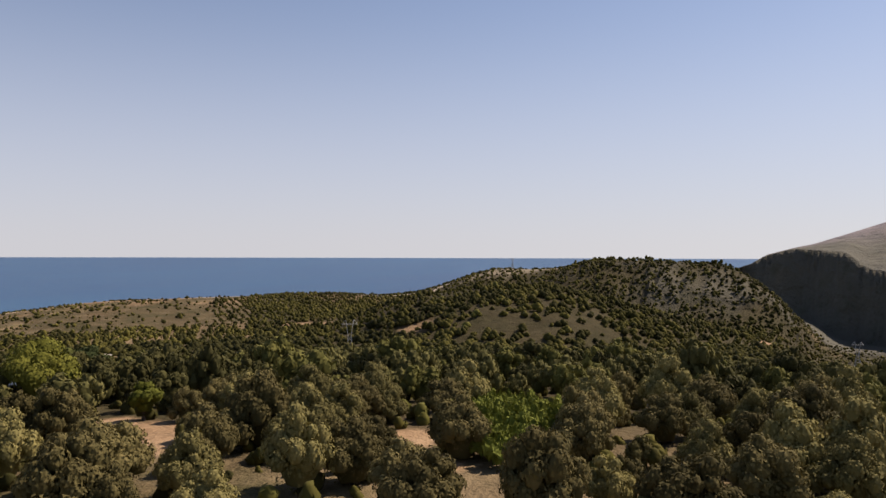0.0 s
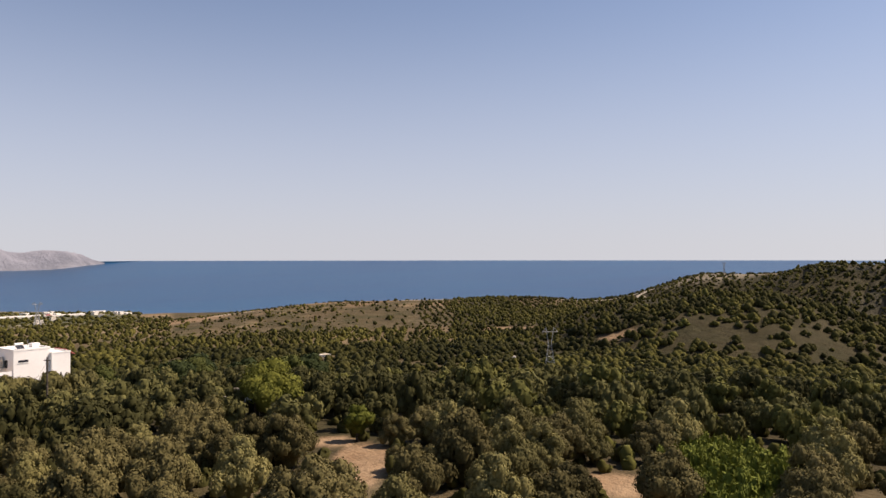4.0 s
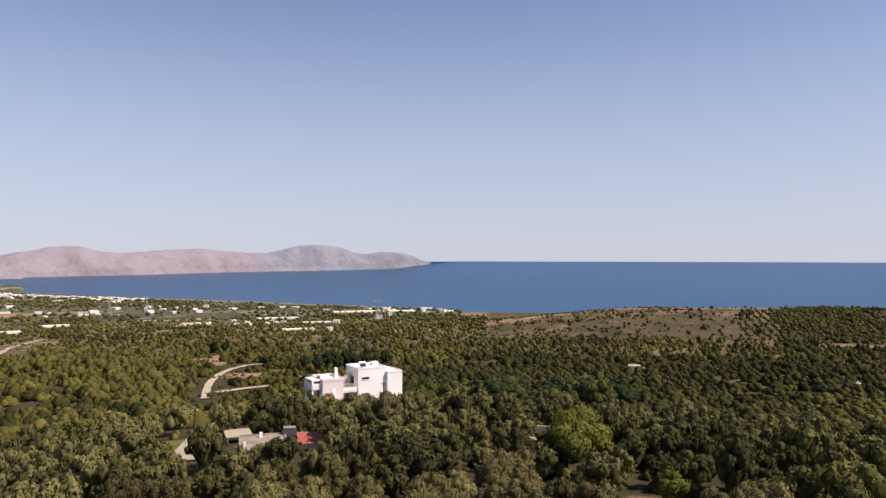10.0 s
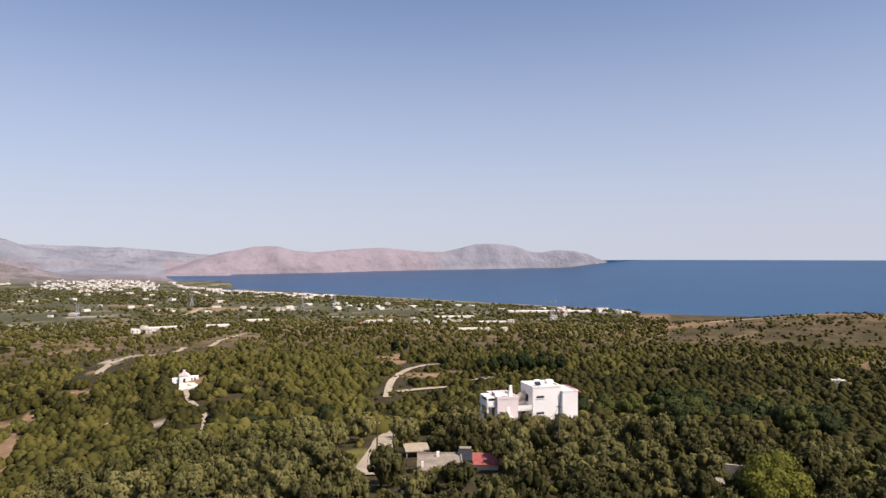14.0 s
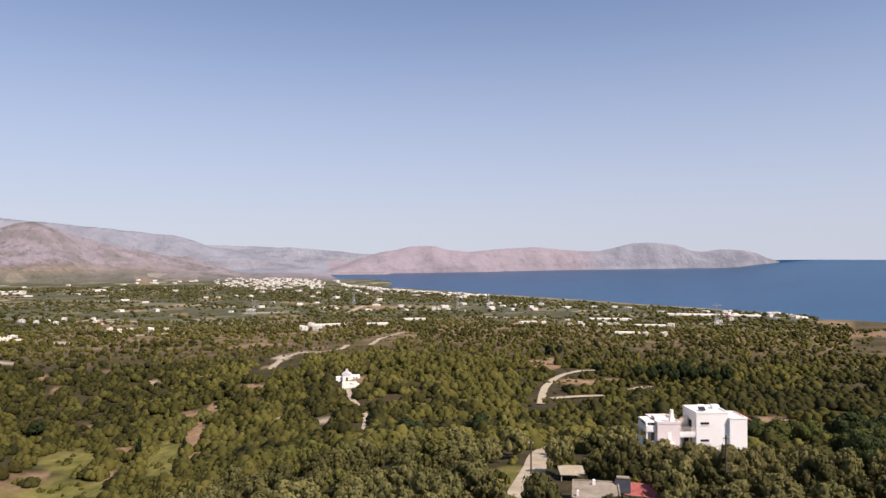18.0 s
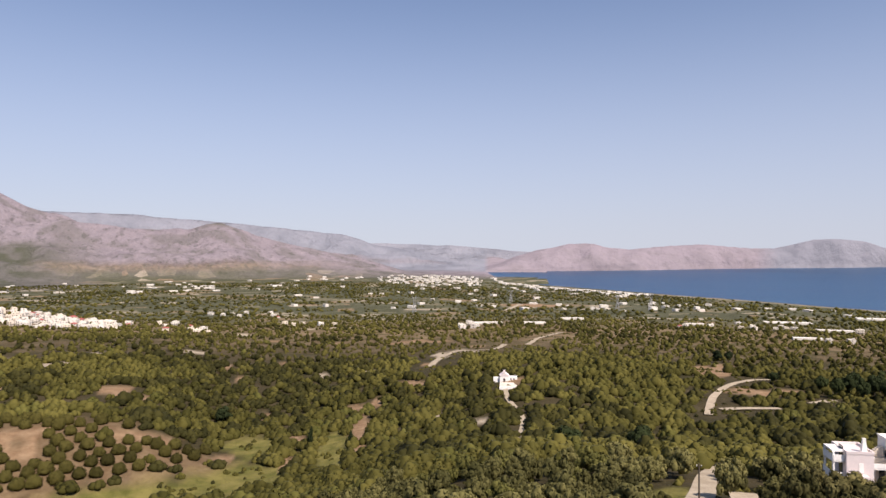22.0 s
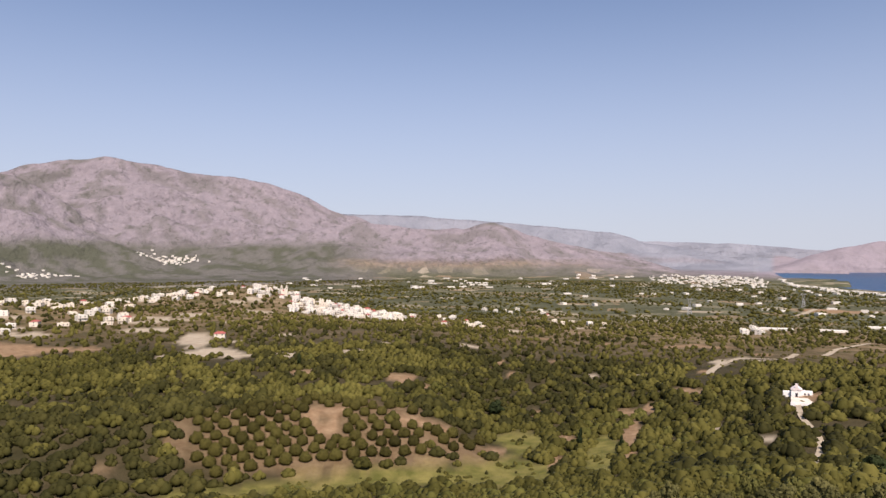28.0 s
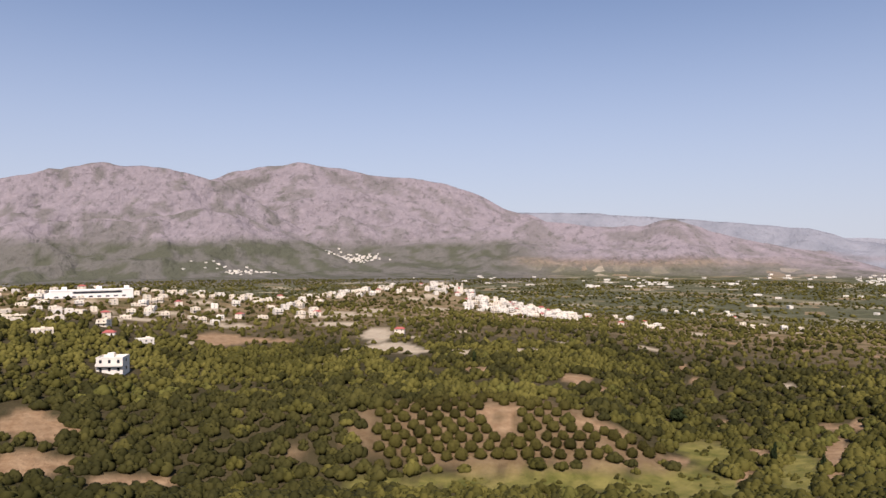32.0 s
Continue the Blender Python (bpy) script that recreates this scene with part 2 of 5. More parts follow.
def foliage(name, dark, light, per="OBJECT", patch=0.03):
    """Leaves: shade varies by tree, by cluster and over the country; a little light comes through."""
    m, nodes, links, b = material(name, 0.8, 0.08)
    geo = nodes.new("ShaderNodeNewGeometry")
    if per == "OBJECT":
        who = nodes.new("ShaderNodeObjectInfo").outputs["Random"]
    else:
        plant_shade = nodes.new("ShaderNodeAttribute")
        plant_shade.attribute_name = "tint"
        who = plant_shade.outputs["Fac"]
    big = noise_node(nodes, links, patch, 2)
    add = nodes.new("ShaderNodeMath")
    add.operation = "MULTIPLY_ADD"
    add.inputs[1].default_value = 0.4 if per == "OBJECT" else 0.2
    links.new(who, add.inputs[0])
    links.new(big.outputs[0], add.inputs[2])
    r = ramp(nodes, [(0.40, dark), (0.86, light)])
    wide = noise_node(nodes, links, 0.0055, 3)
    shift = nodes.new("ShaderNodeMath")
    shift.operation = "MULTIPLY_ADD"
    shift.inputs[1].default_value = 1.1
    links.new(wide.outputs[0], shift.inputs[0])
    less = nodes.new("ShaderNodeMath")
    less.operation = "SUBTRACT"
    less.inputs[1].default_value = 0.55
    links.new(add.outputs[0], less.inputs[0])
    links.new(less.outputs[0], shift.inputs[2])
    links.new(shift.outputs[0], r.inputs[0])
    leaf = ramp(nodes, [(0.0, (0.74, 0.76, 0.72)), (1.0, (1.27, 1.24, 1.25))])
    links.new(geo.outputs["Random Per Island"], leaf.inputs[0])
    hue = r.outputs[0]
    if per != "OBJECT":
        # other kinds among the olives: dark carobs and pines, yellowish broadleaf
        for key, shade, much in (("carob", (0.024, 0.024, 0.008), 0.85), ("fresh", (0.100, 0.098, 0.024), 0.7)):
            stock = nodes.new("ShaderNodeAttribute")
            stock.attribute_name = key
            part_of = nodes.new("ShaderNodeMath")
            part_of.operation = "MULTIPLY"
            part_of.inputs[1].default_value = much
            links.new(stock.outputs["Fac"], part_of.inputs[0])
            hue = mixed(nodes, links, part_of.outputs[0], hue, shade)
    col = mixed(nodes, links, 1.0, hue, leaf.outputs[0], "MULTIPLY")
    links.new(col, b.inputs["Base Color"])
    out = nodes["Material Output"]
    tr = nodes.new("ShaderNodeBsdfTranslucent")
    links.new(col, tr.inputs[0])
    mix = nodes.new("ShaderNodeMixShader")
    mix.inputs[0].default_value = 0.1
    links.new(b.outputs[0], mix.inputs[1])
    links.new(tr.outputs[0], mix.inputs[2])
    links.new(mix.outputs[0], out.inputs[0])
    return m


def ground_material():
    """Soil, dry grass and scrub; the plots of the plain; bare rock of the mountains. Land cover and painted haze are
    read from attributes.
    """
    m, nodes, links, b = material("country", 0.95, 0.1)
    pos = nodes.new("ShaderNodeNewGeometry").outputs["Position"]
    soil = ramp(nodes, [(0.3, (0.107, 0.075, 0.038)), (0.5, (0.172, 0.123, 0.066)), (0.72, (0.271, 0.201, 0.115))])
    links.new(noise_node(nodes, links, 0.05, 6, pos).outputs[0], soil.inputs[0])
    scrub = ramp(nodes, [(0.3, (0.056, 0.050, 0.019)), (0.7, (0.124, 0.101, 0.045))])
    links.new(noise_node(nodes, links, 0.12, 5, pos).outputs[0], scrub.inputs[0])
    pick = ramp(nodes, [(0.48, (0, 0, 0)), (0.60, (1, 1, 1))])
    links.new(noise_node(nodes, links, 0.035, 6, pos, 0.7).outputs[0], pick.inputs[0])
    col = mixed(nodes, links, pick.outputs[0], soil.outputs[0], scrub.outputs[0])

    def cover(key):
        n = nodes.new("ShaderNodeAttribute")
        n.attribute_name = key
        return n.outputs["Fac"]

    # plots of the plain
    cell = nodes.new("ShaderNodeTexVoronoi")
    cell.inputs["Scale"].default_value = 0.017
    stretch = nodes.new("ShaderNodeMapping")
    stretch.inputs["Scale"].default_value = (1, 1, 0)
    links.new(pos, stretch.inputs[0])
    links.new(stretch.outputs[0], cell.inputs["Vector"])
    one = nodes.new("ShaderNodeSeparateColor")
    links.new(cell.outputs["Color"], one.inputs[0])
    plots = ramp(nodes, [(0.0, (0.076, 0.078, 0.045)), (0.40, (0.096, 0.096, 0.058)), (0.58, (0.152, 0.138, 0.088)), (0.74, (0.084, 0.085, 0.048)), (0.88, (0.208, 0.156, 0.096)), (0.95, (0.304, 0.264, 0.192))])
    plots.color_ramp.interpolation = "CONSTANT"
    links.new(one.outputs[0], plots.inputs[0])
    speck = ramp(nodes, [(0.35, (0.6, 0.62, 0.58)), (0.65, (1.25, 1.22, 1.15))])
    links.new(noise_node(nodes, links, 0.09, 5, pos, 0.75).outputs[0], speck.inputs[0])
    plain = mixed(nodes, links, 1.0, plots.outputs[0], speck.outputs[0], "MULTIPLY")
    col = mixed(nodes, links, cover("plain"), col, plain)
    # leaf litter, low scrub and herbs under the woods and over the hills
    # its dark tone also paints in the shade between the trees
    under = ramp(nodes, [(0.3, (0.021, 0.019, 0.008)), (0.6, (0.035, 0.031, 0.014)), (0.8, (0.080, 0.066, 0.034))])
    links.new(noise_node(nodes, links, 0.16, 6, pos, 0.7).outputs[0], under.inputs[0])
    col = mixed(nodes, links, cover("litter_shade"), col, under.outputs[0])
    grass = ramp(nodes, [(0.35, (0.083, 0.085, 0.019)), (0.65, (0.187, 0.162, 0.048))])
    links.new(noise_node(nodes, links, 0.11, 5, pos).outputs[0], grass.inputs[0])
    col = mixed(nodes, links, cover("meadow"), col, grass.outputs[0])
    earth = ramp(nodes, [(0.3, (0.187, 0.112, 0.059)), (0.7, (0.312, 0.215, 0.125))])
    links.new(noise_node(nodes, links, 0.2, 6, pos, 0.65).outputs[0], earth.inputs[0])
    col = mixed(nodes, links, cover("earth"), col, earth.outputs[0])
    sand = ramp(nodes, [(0.3, (0.318, 0.255, 0.178)), (0.7, (0.433, 0.369, 0.267))])
    links.new(noise_node(nodes, links, 0.15, 5, pos, 0.65).outputs[0], sand.inputs[0])
    col = mixed(nodes, links, cover("sand"), col, sand.outputs[0])
    # bare mountains: pale pinkish rock tinted lilac for haze, darker scrub in noise patches
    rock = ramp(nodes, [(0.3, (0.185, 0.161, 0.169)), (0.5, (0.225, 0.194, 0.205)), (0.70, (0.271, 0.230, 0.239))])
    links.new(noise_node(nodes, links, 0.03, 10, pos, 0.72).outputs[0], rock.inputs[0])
    patchy = ramp(nodes, [(0.535, (0, 0, 0)), (0.60, (0.5, 0.5, 0.5))])
    links.new(noise_node(nodes, links, 0.028, 10, pos, 0.74).outputs[0], patchy.inputs[0])
    stone = mixed(nodes, links, patchy.outputs[0], rock.outputs[0], (0.07, 0.07, 0.062))
    # headland: haze painted as one violet-grey over the rock
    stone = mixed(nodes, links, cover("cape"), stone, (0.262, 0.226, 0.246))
    # distance haze, painted as blue-grey into the colour of far land
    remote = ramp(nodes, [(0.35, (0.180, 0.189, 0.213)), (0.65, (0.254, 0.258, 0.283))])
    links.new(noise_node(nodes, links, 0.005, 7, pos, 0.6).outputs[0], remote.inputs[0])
    stone = mixed(nodes, links, cover("bushy_dark"), stone, (0.072, 0.076, 0.050))
    stone = mixed(nodes, links, cover("haze_tint"), stone, remote.outputs[0])
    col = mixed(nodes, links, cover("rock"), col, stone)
    links.new(col, b.inputs["Base Color"])
    bn = nodes.new("ShaderNodeBump")
    bn.inputs["Strength"].default_value, bn.inputs["Distance"].default_value = 0.8, 9.0
    calm = nodes.new("ShaderNodeMath")
    calm.operation = "MULTIPLY_ADD"
    calm.inputs[1].default_value, calm.inputs[2].default_value = -0.55, 0.8
    links.new(cover("rock"), calm.inputs[0])
    links.new(calm.outputs[0], bn.inputs["Strength"])
    links.new(noise_node(nodes, links, 0.022, 9, pos, 0.65).outputs[0], bn.inputs["Height"])
    big = nodes.new("ShaderNodeBump")
    big.inputs["Strength"].default_value, big.inputs["Distance"].default_value = 1.0, 60.0
    lift = nodes.new("ShaderNodeMath")
    lift.operation = "MULTIPLY"
    links.new(noise_node(nodes, links, 0.0055, 8, pos, 0.6).outputs[0], lift.inputs[0])
    bare = nodes.new("ShaderNodeMath")
    bare.operation = "MULTIPLY_ADD"
    bare.inputs[1].default_value = -0.95
    links.new(cover("cape"), bare.inputs[0])
    links.new(cover("rock"), bare.inputs[2])
    links.new(bare.outputs[0], lift.inputs[1])
    links.new(lift.outputs[0], big.inputs["Height"])
    links.new(bn.outputs[0], big.inputs["Normal"])
    links.new(big.outputs[0], b.inputs["Normal"])
    return m


def sea_material():
    m, nodes, links, b = material("sea_water", 0.32, 0.33)
    pos = nodes.new("ShaderNodeNewGeometry").outputs["Position"]
    band = nodes.new("ShaderNodeMapping")
    band.inputs["Scale"].default_value = (0.0007, 0.004, 0)
    links.new(pos, band.inputs[0])
    r = ramp(nodes, [(0.3, (0.004, 0.036, 0.098)), (0.7, (0.007, 0.060, 0.130))])
    links.new(noise_node(nodes, links, 1.0, 4, band.outputs[0]).outputs[0], r.inputs[0])
    links.new(r.outputs[0], b.inputs["Base Color"])
    bn = nodes.new("ShaderNodeBump")
    bn.inputs["Strength"].default_value, bn.inputs["Distance"].default_value = 0.7, 2.0
    links.new(noise_node(nodes, links, 0.12, 6, pos).outputs[0], bn.inputs["Height"])
    links.new(bn.outputs[0], b.inputs["Normal"])
    return m


GROUND = ground_material()
SEA = sea_material()
OLIVE = foliage("olive_leaves", (0.0529, 0.0479, 0.0175), (0.2009, 0.1751, 0.0649))
OLIVE_MANY = foliage("olive_leaves_many", (0.0504, 0.0472, 0.0110), (0.1139, 0.1021, 0.0246), "ISLAND", 0.016)
OLIVE_DARK = foliage("dark_olive_leaves", (0.0375, 0.0325, 0.0119), (0.1348, 0.1132, 0.0444))
BRIGHT = foliage("bright_leaves", (0.0567, 0.0671, 0.0093), (0.1193, 0.1196, 0.0209))
VINE = foliage("vine_leaves", (0.0959, 0.1181, 0.0192), (0.1845, 0.1956, 0.0383))
OLIVE_GROVE = foliage("olive_leaves_grove", (0.0580, 0.0558, 0.0184), (0.1532, 0.1401, 0.0496), "ISLAND", 0.016)
ORCHARD = foliage("orchard_leaves", (0.0370, 0.0327, 0.0082), (0.0839, 0.0732, 0.0182))
LEAFY = foliage("broad_leaves", (0.0314, 0.0381, 0.0094), (0.0706, 0.0775, 0.0205))
PINE = foliage("pine_needles", (0.0140, 0.0210, 0.0084), (0.0350, 0.0455, 0.0154))
BARK = surface("olive_bark", (0.05, 0.04, 0.03), (0.13, 0.105, 0.08), 1.5, 0.95, 0.5)
WHITE = surface("white_render", (0.80, 0.765, 0.70), (0.86, 0.825, 0.765), 0.25, 0.85, 0.0, 10, 0.2, 0.03)
LIMEWASH = surface("limewashed_render", (0.62, 0.57, 0.49), (0.74, 0.69, 0.60), 0.02, 0.85, 0.0, 10, 0.2, 0.06)
CREAM = surface("cream_render", (0.62, 0.54, 0.43), (0.72, 0.65, 0.53), 0.25, 0.85, 0.0, 10, 0.2, 0.06)
PINK = surface("pale_pink_render", (0.66, 0.575, 0.54), (0.73, 0.64, 0.60), 0.3, 0.85, 0.0, 10, 0.2, 0.04)
TERRACOTTA = surface("terracotta_tiles", (0.29, 0.075, 0.060), (0.41, 0.13, 0.11), 1.2, 0.8, 0.4, 6)
DARK = surface("dark_opening", (0.02, 0.022, 0.028), (0.04, 0.042, 0.05), 0.5, 0.25, 0, 5, 0.5)
CONCRETE = surface("worn_concrete", (0.22, 0.18, 0.135), (0.34, 0.29, 0.22), 0.5, 0.92, 0.2, 9)
ROAD = surface("pale_road", (0.315, 0.258, 0.178), (0.44, 0.368, 0.262), 0.25, 0.95, 0.2, 9)
COLLECTOR = surface("collector_glass", (0.020, 0.023, 0.030), (0.036, 0.040, 0.050), 0.8, 0.5, 0, 5, 0.15)
STEEL = surface("galvanised_steel", (0.26, 0.26, 0.25), (0.36, 0.36, 0.34), 0.8, 0.45, 0, 6, 0.5)


# ---- mesh helpers ----


def mesh_from(name, verts, faces, mat, smooth=True):
    me = bpy.data.meshes.new(name)
    verts, faces = np.asarray(verts, np.float32), np.asarray(faces, np.int32)
    me.vertices.add(len(verts))
    me.vertices.foreach_set("co", verts.ravel())
    n = faces.shape[1]
    me.loops.add(faces.size)
    me.polygons.add(len(faces))
    me.loops.foreach_set("vertex_index", faces.ravel())
    me.polygons.foreach_set("loop_start", np.arange(0, faces.size, n, dtype=np.int32))
    me.polygons.foreach_set("use_smooth", np.full(len(faces), smooth))
    me.update(calc_edges=True)
    me.materials.append(mat)
    return me


def part(name, bm, mat, parent, label=""):
    me = bpy.data.meshes.new(name)
    bm.to_mesh(me)
    bm.free()
    me.materials.append(mat)
    ob = new(name, me)
    ob.parent = parent
    return tagged(ob, label)


def box(bm, x0, x1, y0, y1, z0, z1):
    vs = [bm.verts.new((x, y, z)) for z in (z0, z1) for x, y in ((x0, y0), (x1, y0), (x1, y1), (x0, y1))]
    for f in ((0, 3, 2, 1), (4, 5, 6, 7), (0, 1, 5, 4), (1, 2, 6, 5), (2, 3, 7, 6), (3, 0, 4, 7)):
        bm.faces.new([vs[i] for i in f])


def block(*dims):
    bm = bmesh.new()
    box(bm, *dims)
    return bm


def sheet(azs, Rs, height):
    A, RR = np.meshgrid(azs, Rs)
    x, y, z = spot(RR, A, height(RR, A))
    idx = np.arange(A.size).reshape(A.shape)
    f = np.stack([idx[:-1, :-1], idx[:-1, 1:], idx[1:, 1:], idx[1:, :-1]], -1).reshape(-1, 4)
    return np.stack([x, y, z], -1).reshape(-1, 3), f[:, ::-1], A.ravel(), RR.ravel()

# ---- ground and sea ----


def blot(R, az, places):
    """Patches: bearing, distance, half width across (m), half depth (m), ragged at the rim."""
    out = np.zeros_like(R)
    rag = fbm(np.sin(np.radians(az)) * R / 9, np.cos(np.radians(az)) * R / 9, 3, 71) - 0.45
    for a0, R0, w, d in places:
        u = np.hypot((az - a0) * np.pi / 180 * R0 / w, (R - R0) / d) + rag * 0.9
        out = np.maximum(out, np.clip((1.12 - u) / 0.24, 0, 1))
    return out


EARTH = [(-28.5, 65, 2.4, 8), (-26.3, 57.5, 3.2, 3.6), (-24.2, 54.5, 2.6, 2.6), (-26.2, 74, 2.5, 3), (-48.6, 57, 2.6, 3), (-50, 48.5, 2.3, 2), (-48.6, 500, 15, 6), (-75.6, 642, 22, 12), (-41, 700, 30, 16), (-44.8, 362, 9, 7), (-11, 190, 11, 9), (-27, 990, 90, 18),
         (8.2, 520, 12, 36), (7.2, 505, 9, 22), (6.6, 545, 9, 26), (4.6, 428, 12, 12), (2.4, 440, 14, 9), (-9.5, 330, 12, 8), (58.2, 336, 7, 9), (57.6, 350, 7, 8), (59.2, 352, 5, 9), (34.4, 350, 5, 30), (34.5, 290, 3.5, 28), (39.3, 356, 6, 7), (40.1, 313, 3.5, 14), (44.8, 337, 4, 6),
         (92.5, 358, 15, 15), (91, 347, 11, 9), (93, 318, 16, 10), (86, 300, 15, 8), (74.4, 315, 9, 3), (80.3, 600, 20, 40), (77, 603, 22, 12), (60, 444, 10, 10), (52.4, 430, 8, 16), (51.4, 414, 9, 9),
         (31.2, 443, 10, 7), (29.6, 436, 9, 6), (21.2, 1700, 70, 60), (43.7, 515, 7, 8), (30, 740, 20, 18), (28.2, 741, 8, 14), (50.5, 345, 14, 6)]
SANDY = [(68.4, 640, 13, 55), (67.3, 545, 21, 24), (65.6, 520, 12, 10), (46, 622, 15, 6), (59.5, 525, 26, 6), (61.5, 505, 10, 6), (56.5, 537, 18, 6), (37.2, 478, 12, 4), (28.4, 340, 3.5, 5), (34.1, 511, 5, 10), (37.7, 510, 5, 7),
         (29.8, 1528, 45, 24), (25.2, 320, 4, 4), (43.5, 855, 14, 16), (43.9, 875, 10, 26), (39.6, 955, 28, 10), (53.4, 760, 14, 6), (67, 725, 18, 7), (61.6, 662, 10, 6), (36, 985, 30, 12), (26.3, 636, 20, 9), (28.2, 588, 6, 26),
         (64.3, 1300, 62, 42), (10, 1330, 60, 12), (21, 1180, 36, 12), (-29, 585, 13, 9), (-33, 1020, 60, 14), (-20, 1010, 50, 14), (72, 470, 5, 6), (47.1, 612, 9, 7)]
MEADOW = [(60, 293, 26, 8), (54, 294, 28, 9), (48.5, 301, 22, 9), (44, 300, 22, 24), (67, 288, 20, 7), (36.6, 312, 7.5, 46), (42.8, 355, 12, 22), (-35, 350, 10, 10), (9.3, 118, 5, 10)]

# small openings in the woods where the dry soil shows
spots = random.Random(3)
EARTH += [(spots.uniform(12, 46), spots.uniform(380, 760), spots.uniform(3.5, 8), spots.uniform(6, 13)) for _ in range(14)]
SANDY += [(spots.uniform(63, 93), spots.uniform(700, 1120), spots.uniform(9, 24), spots.uniform(8, 20)) for _ in range(26)]
SANDY += [(spots.uniform(46, 92), spots.uniform(470, 820), spots.uniform(3.5, 8), spots.uniform(6, 13)) for _ in range(14)]


def cover(R, az):
    x, y = -np.sin(np.radians(az)) * R, np.cos(np.radians(az)) * R
    earth, sand, meadow = blot(R, az, EARTH), blot(R, az, SANDY), blot(R, az, MEADOW)
    plain = np.clip((R - 900) / 300, 0, 1) * np.clip((az + 14) / 4, 0, 1)
    h = land(R, az)
    plain = plain * np.where(R > 2300, np.clip((75 - h) / 30, 0, 1), 1) * np.where(R > 1300, 1, np.clip((48 - h) / 15, 0.15, 1))
    inland = np.clip((h - 62 + 60 * (fbm(x / 300, y / 300, 4, 19) - 0.45)) / 55, 0, 1) * (R > 2300) * (az > 20)
    belt = np.clip((R - 2700) / 500, 0, 1) * np.clip((az - 53) / 6, 0, 1) * np.clip((240 + 90 * (fbm(x / 500, y / 500, 3, 35) - 0.45) - h) / 60, 0, 1)
    rock = np.maximum(inland, (R > 5000) * (az < 26) * 1.0)
    rock = np.maximum(rock, np.clip((R - 3800) / 1000, 0, 1) * np.clip((az - 22) / 3, 0, 1))
    rock = np.maximum(rock, belt)
    rock = np.maximum(rock, 0.9 * np.clip((-73 - az) / 1.5, 0, 1) * np.clip((R - 1000) / 60, 0, 1))
    rock = np.maximum(rock, 0.5 * np.clip((-62 - az) / 4, 0, 1) * bump(R - 790, 70) * np.clip((fbm(x / 40, y / 40, 4, 23) - 0.38) * 6, 0, 1))
    rock = np.maximum(rock, 0.2 * (az < -62) * np.clip((R - 700) / 60, 0, 1) * (value(x / 60, y / 60, 9) > 0.55))
    dry = np.where(az > -36, 1.5, np.where(az > -48, 0.6, 0.35)) * np.clip((R - 700) / 200, 0.3, 1) * (az < -12) * (az > -62) * np.clip((R - 560) / 120, 0, 1) * np.clip((fbm(x / 110, y / 110, 3, 15) - 0.40) / 0.1, 0, 1) * 0.55
    sand = np.maximum(sand, 0.45 * blot(R, az, [(-56.5, 975, 50, 50), (-54, 940, 26, 26)]))
    sand = np.maximum(sand, np.clip(1 - np.abs(R - shore(az) + 25) / 45, 0, 1) * (az > -14) * (az < 25))
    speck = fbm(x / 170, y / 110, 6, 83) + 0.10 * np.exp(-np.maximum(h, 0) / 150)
    bushy_dark = np.clip((speck - 0.54) / 0.06, 0, 1) * np.where(az > 26, np.where(az > 76, 0.5, 0.35), 0.1) * (R > 2300)
    bushy_dark = np.maximum(bushy_dark, belt * np.clip((fbm(x / 110, y / 60, 4, 29) - 0.36) * 7, 0.72, 1) * 0.95)
    bushy_dark = np.maximum(bushy_dark, 0.8 * bump(az - 45.6, 1.2) * np.clip((h - 310) / 40, 0, 1) * (R > 4000) * (R < 6000))
    bushy_dark = np.maximum(bushy_dark, 0.8 * (az < -58) * (R < 1000))
    # gorge wall: brush, with the wall's shade darkened into its colour
    bushy_dark = np.maximum(bushy_dark, 0.8 * (az < -70) * (R > 900) * np.clip(1.3 - np.clip(R - 1300, 0, 900) / 400, 0.2, 1))
    # far ridges, far lowland and the headland's tip take the painted haze
    haze_tint = np.maximum(np.clip((R - 7200) / 400, 0, 1), np.clip((R - 5200) / 800, 0, 1) * np.clip((90 - h) / 60, 0, 1)) * (az > 25)
    haze_tint = np.maximum(haze_tint, 0.9 * (R > 9400) * (az > 10))
    haze_tint = np.maximum(haze_tint, 0.85 * np.clip((4.6 - az) / 1.5, 0, 1) * (R > 5000) * (az > -14))
    litter_shade = np.clip((R - 30) / 40, 0, 1) * np.clip((860 - R) / 300, 0, 1) * 0.84
    litter_shade = np.where((az < -36) & (R > 420) & (R < 930), 0.9, litter_shade)
    litter_shade = np.where((az < -14) & (R > 420) & ((az >= -36) | (R >= 930)), np.where(az > -36, 0.62, 0.95) * np.clip(0.66 + (fbm(x / 45, y / 45, 4, 37) - 0.33) * 5, 0, 1), litter_shade)
    earth = np.maximum(earth, 0.5 * blot(R, az, [(59, 334, 62, 32), (51, 325, 34, 17)]))
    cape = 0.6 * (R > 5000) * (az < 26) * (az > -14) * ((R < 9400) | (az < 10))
    return dict(cape=cape, litter_shade=litter_shade, bushy_dark=bushy_dark, haze_tint=haze_tint, earth=np.maximum(earth, dry), sand=sand, meadow=meadow, plain=plain, rock=rock)


rows = np.concatenate([[0.3, 3], np.sort(np.concatenate([np.geomspace(7, 1500, 205), np.arange(1062.5, 1330, 7)])), np.geomspace(1540, 3400, 50), np.geomspace(3450, 7200, 140), np.geomspace(7350, 15500, 45)])
verts, faces, A, RR = sheet(np.linspace(-98, 106, 540), rows, land)
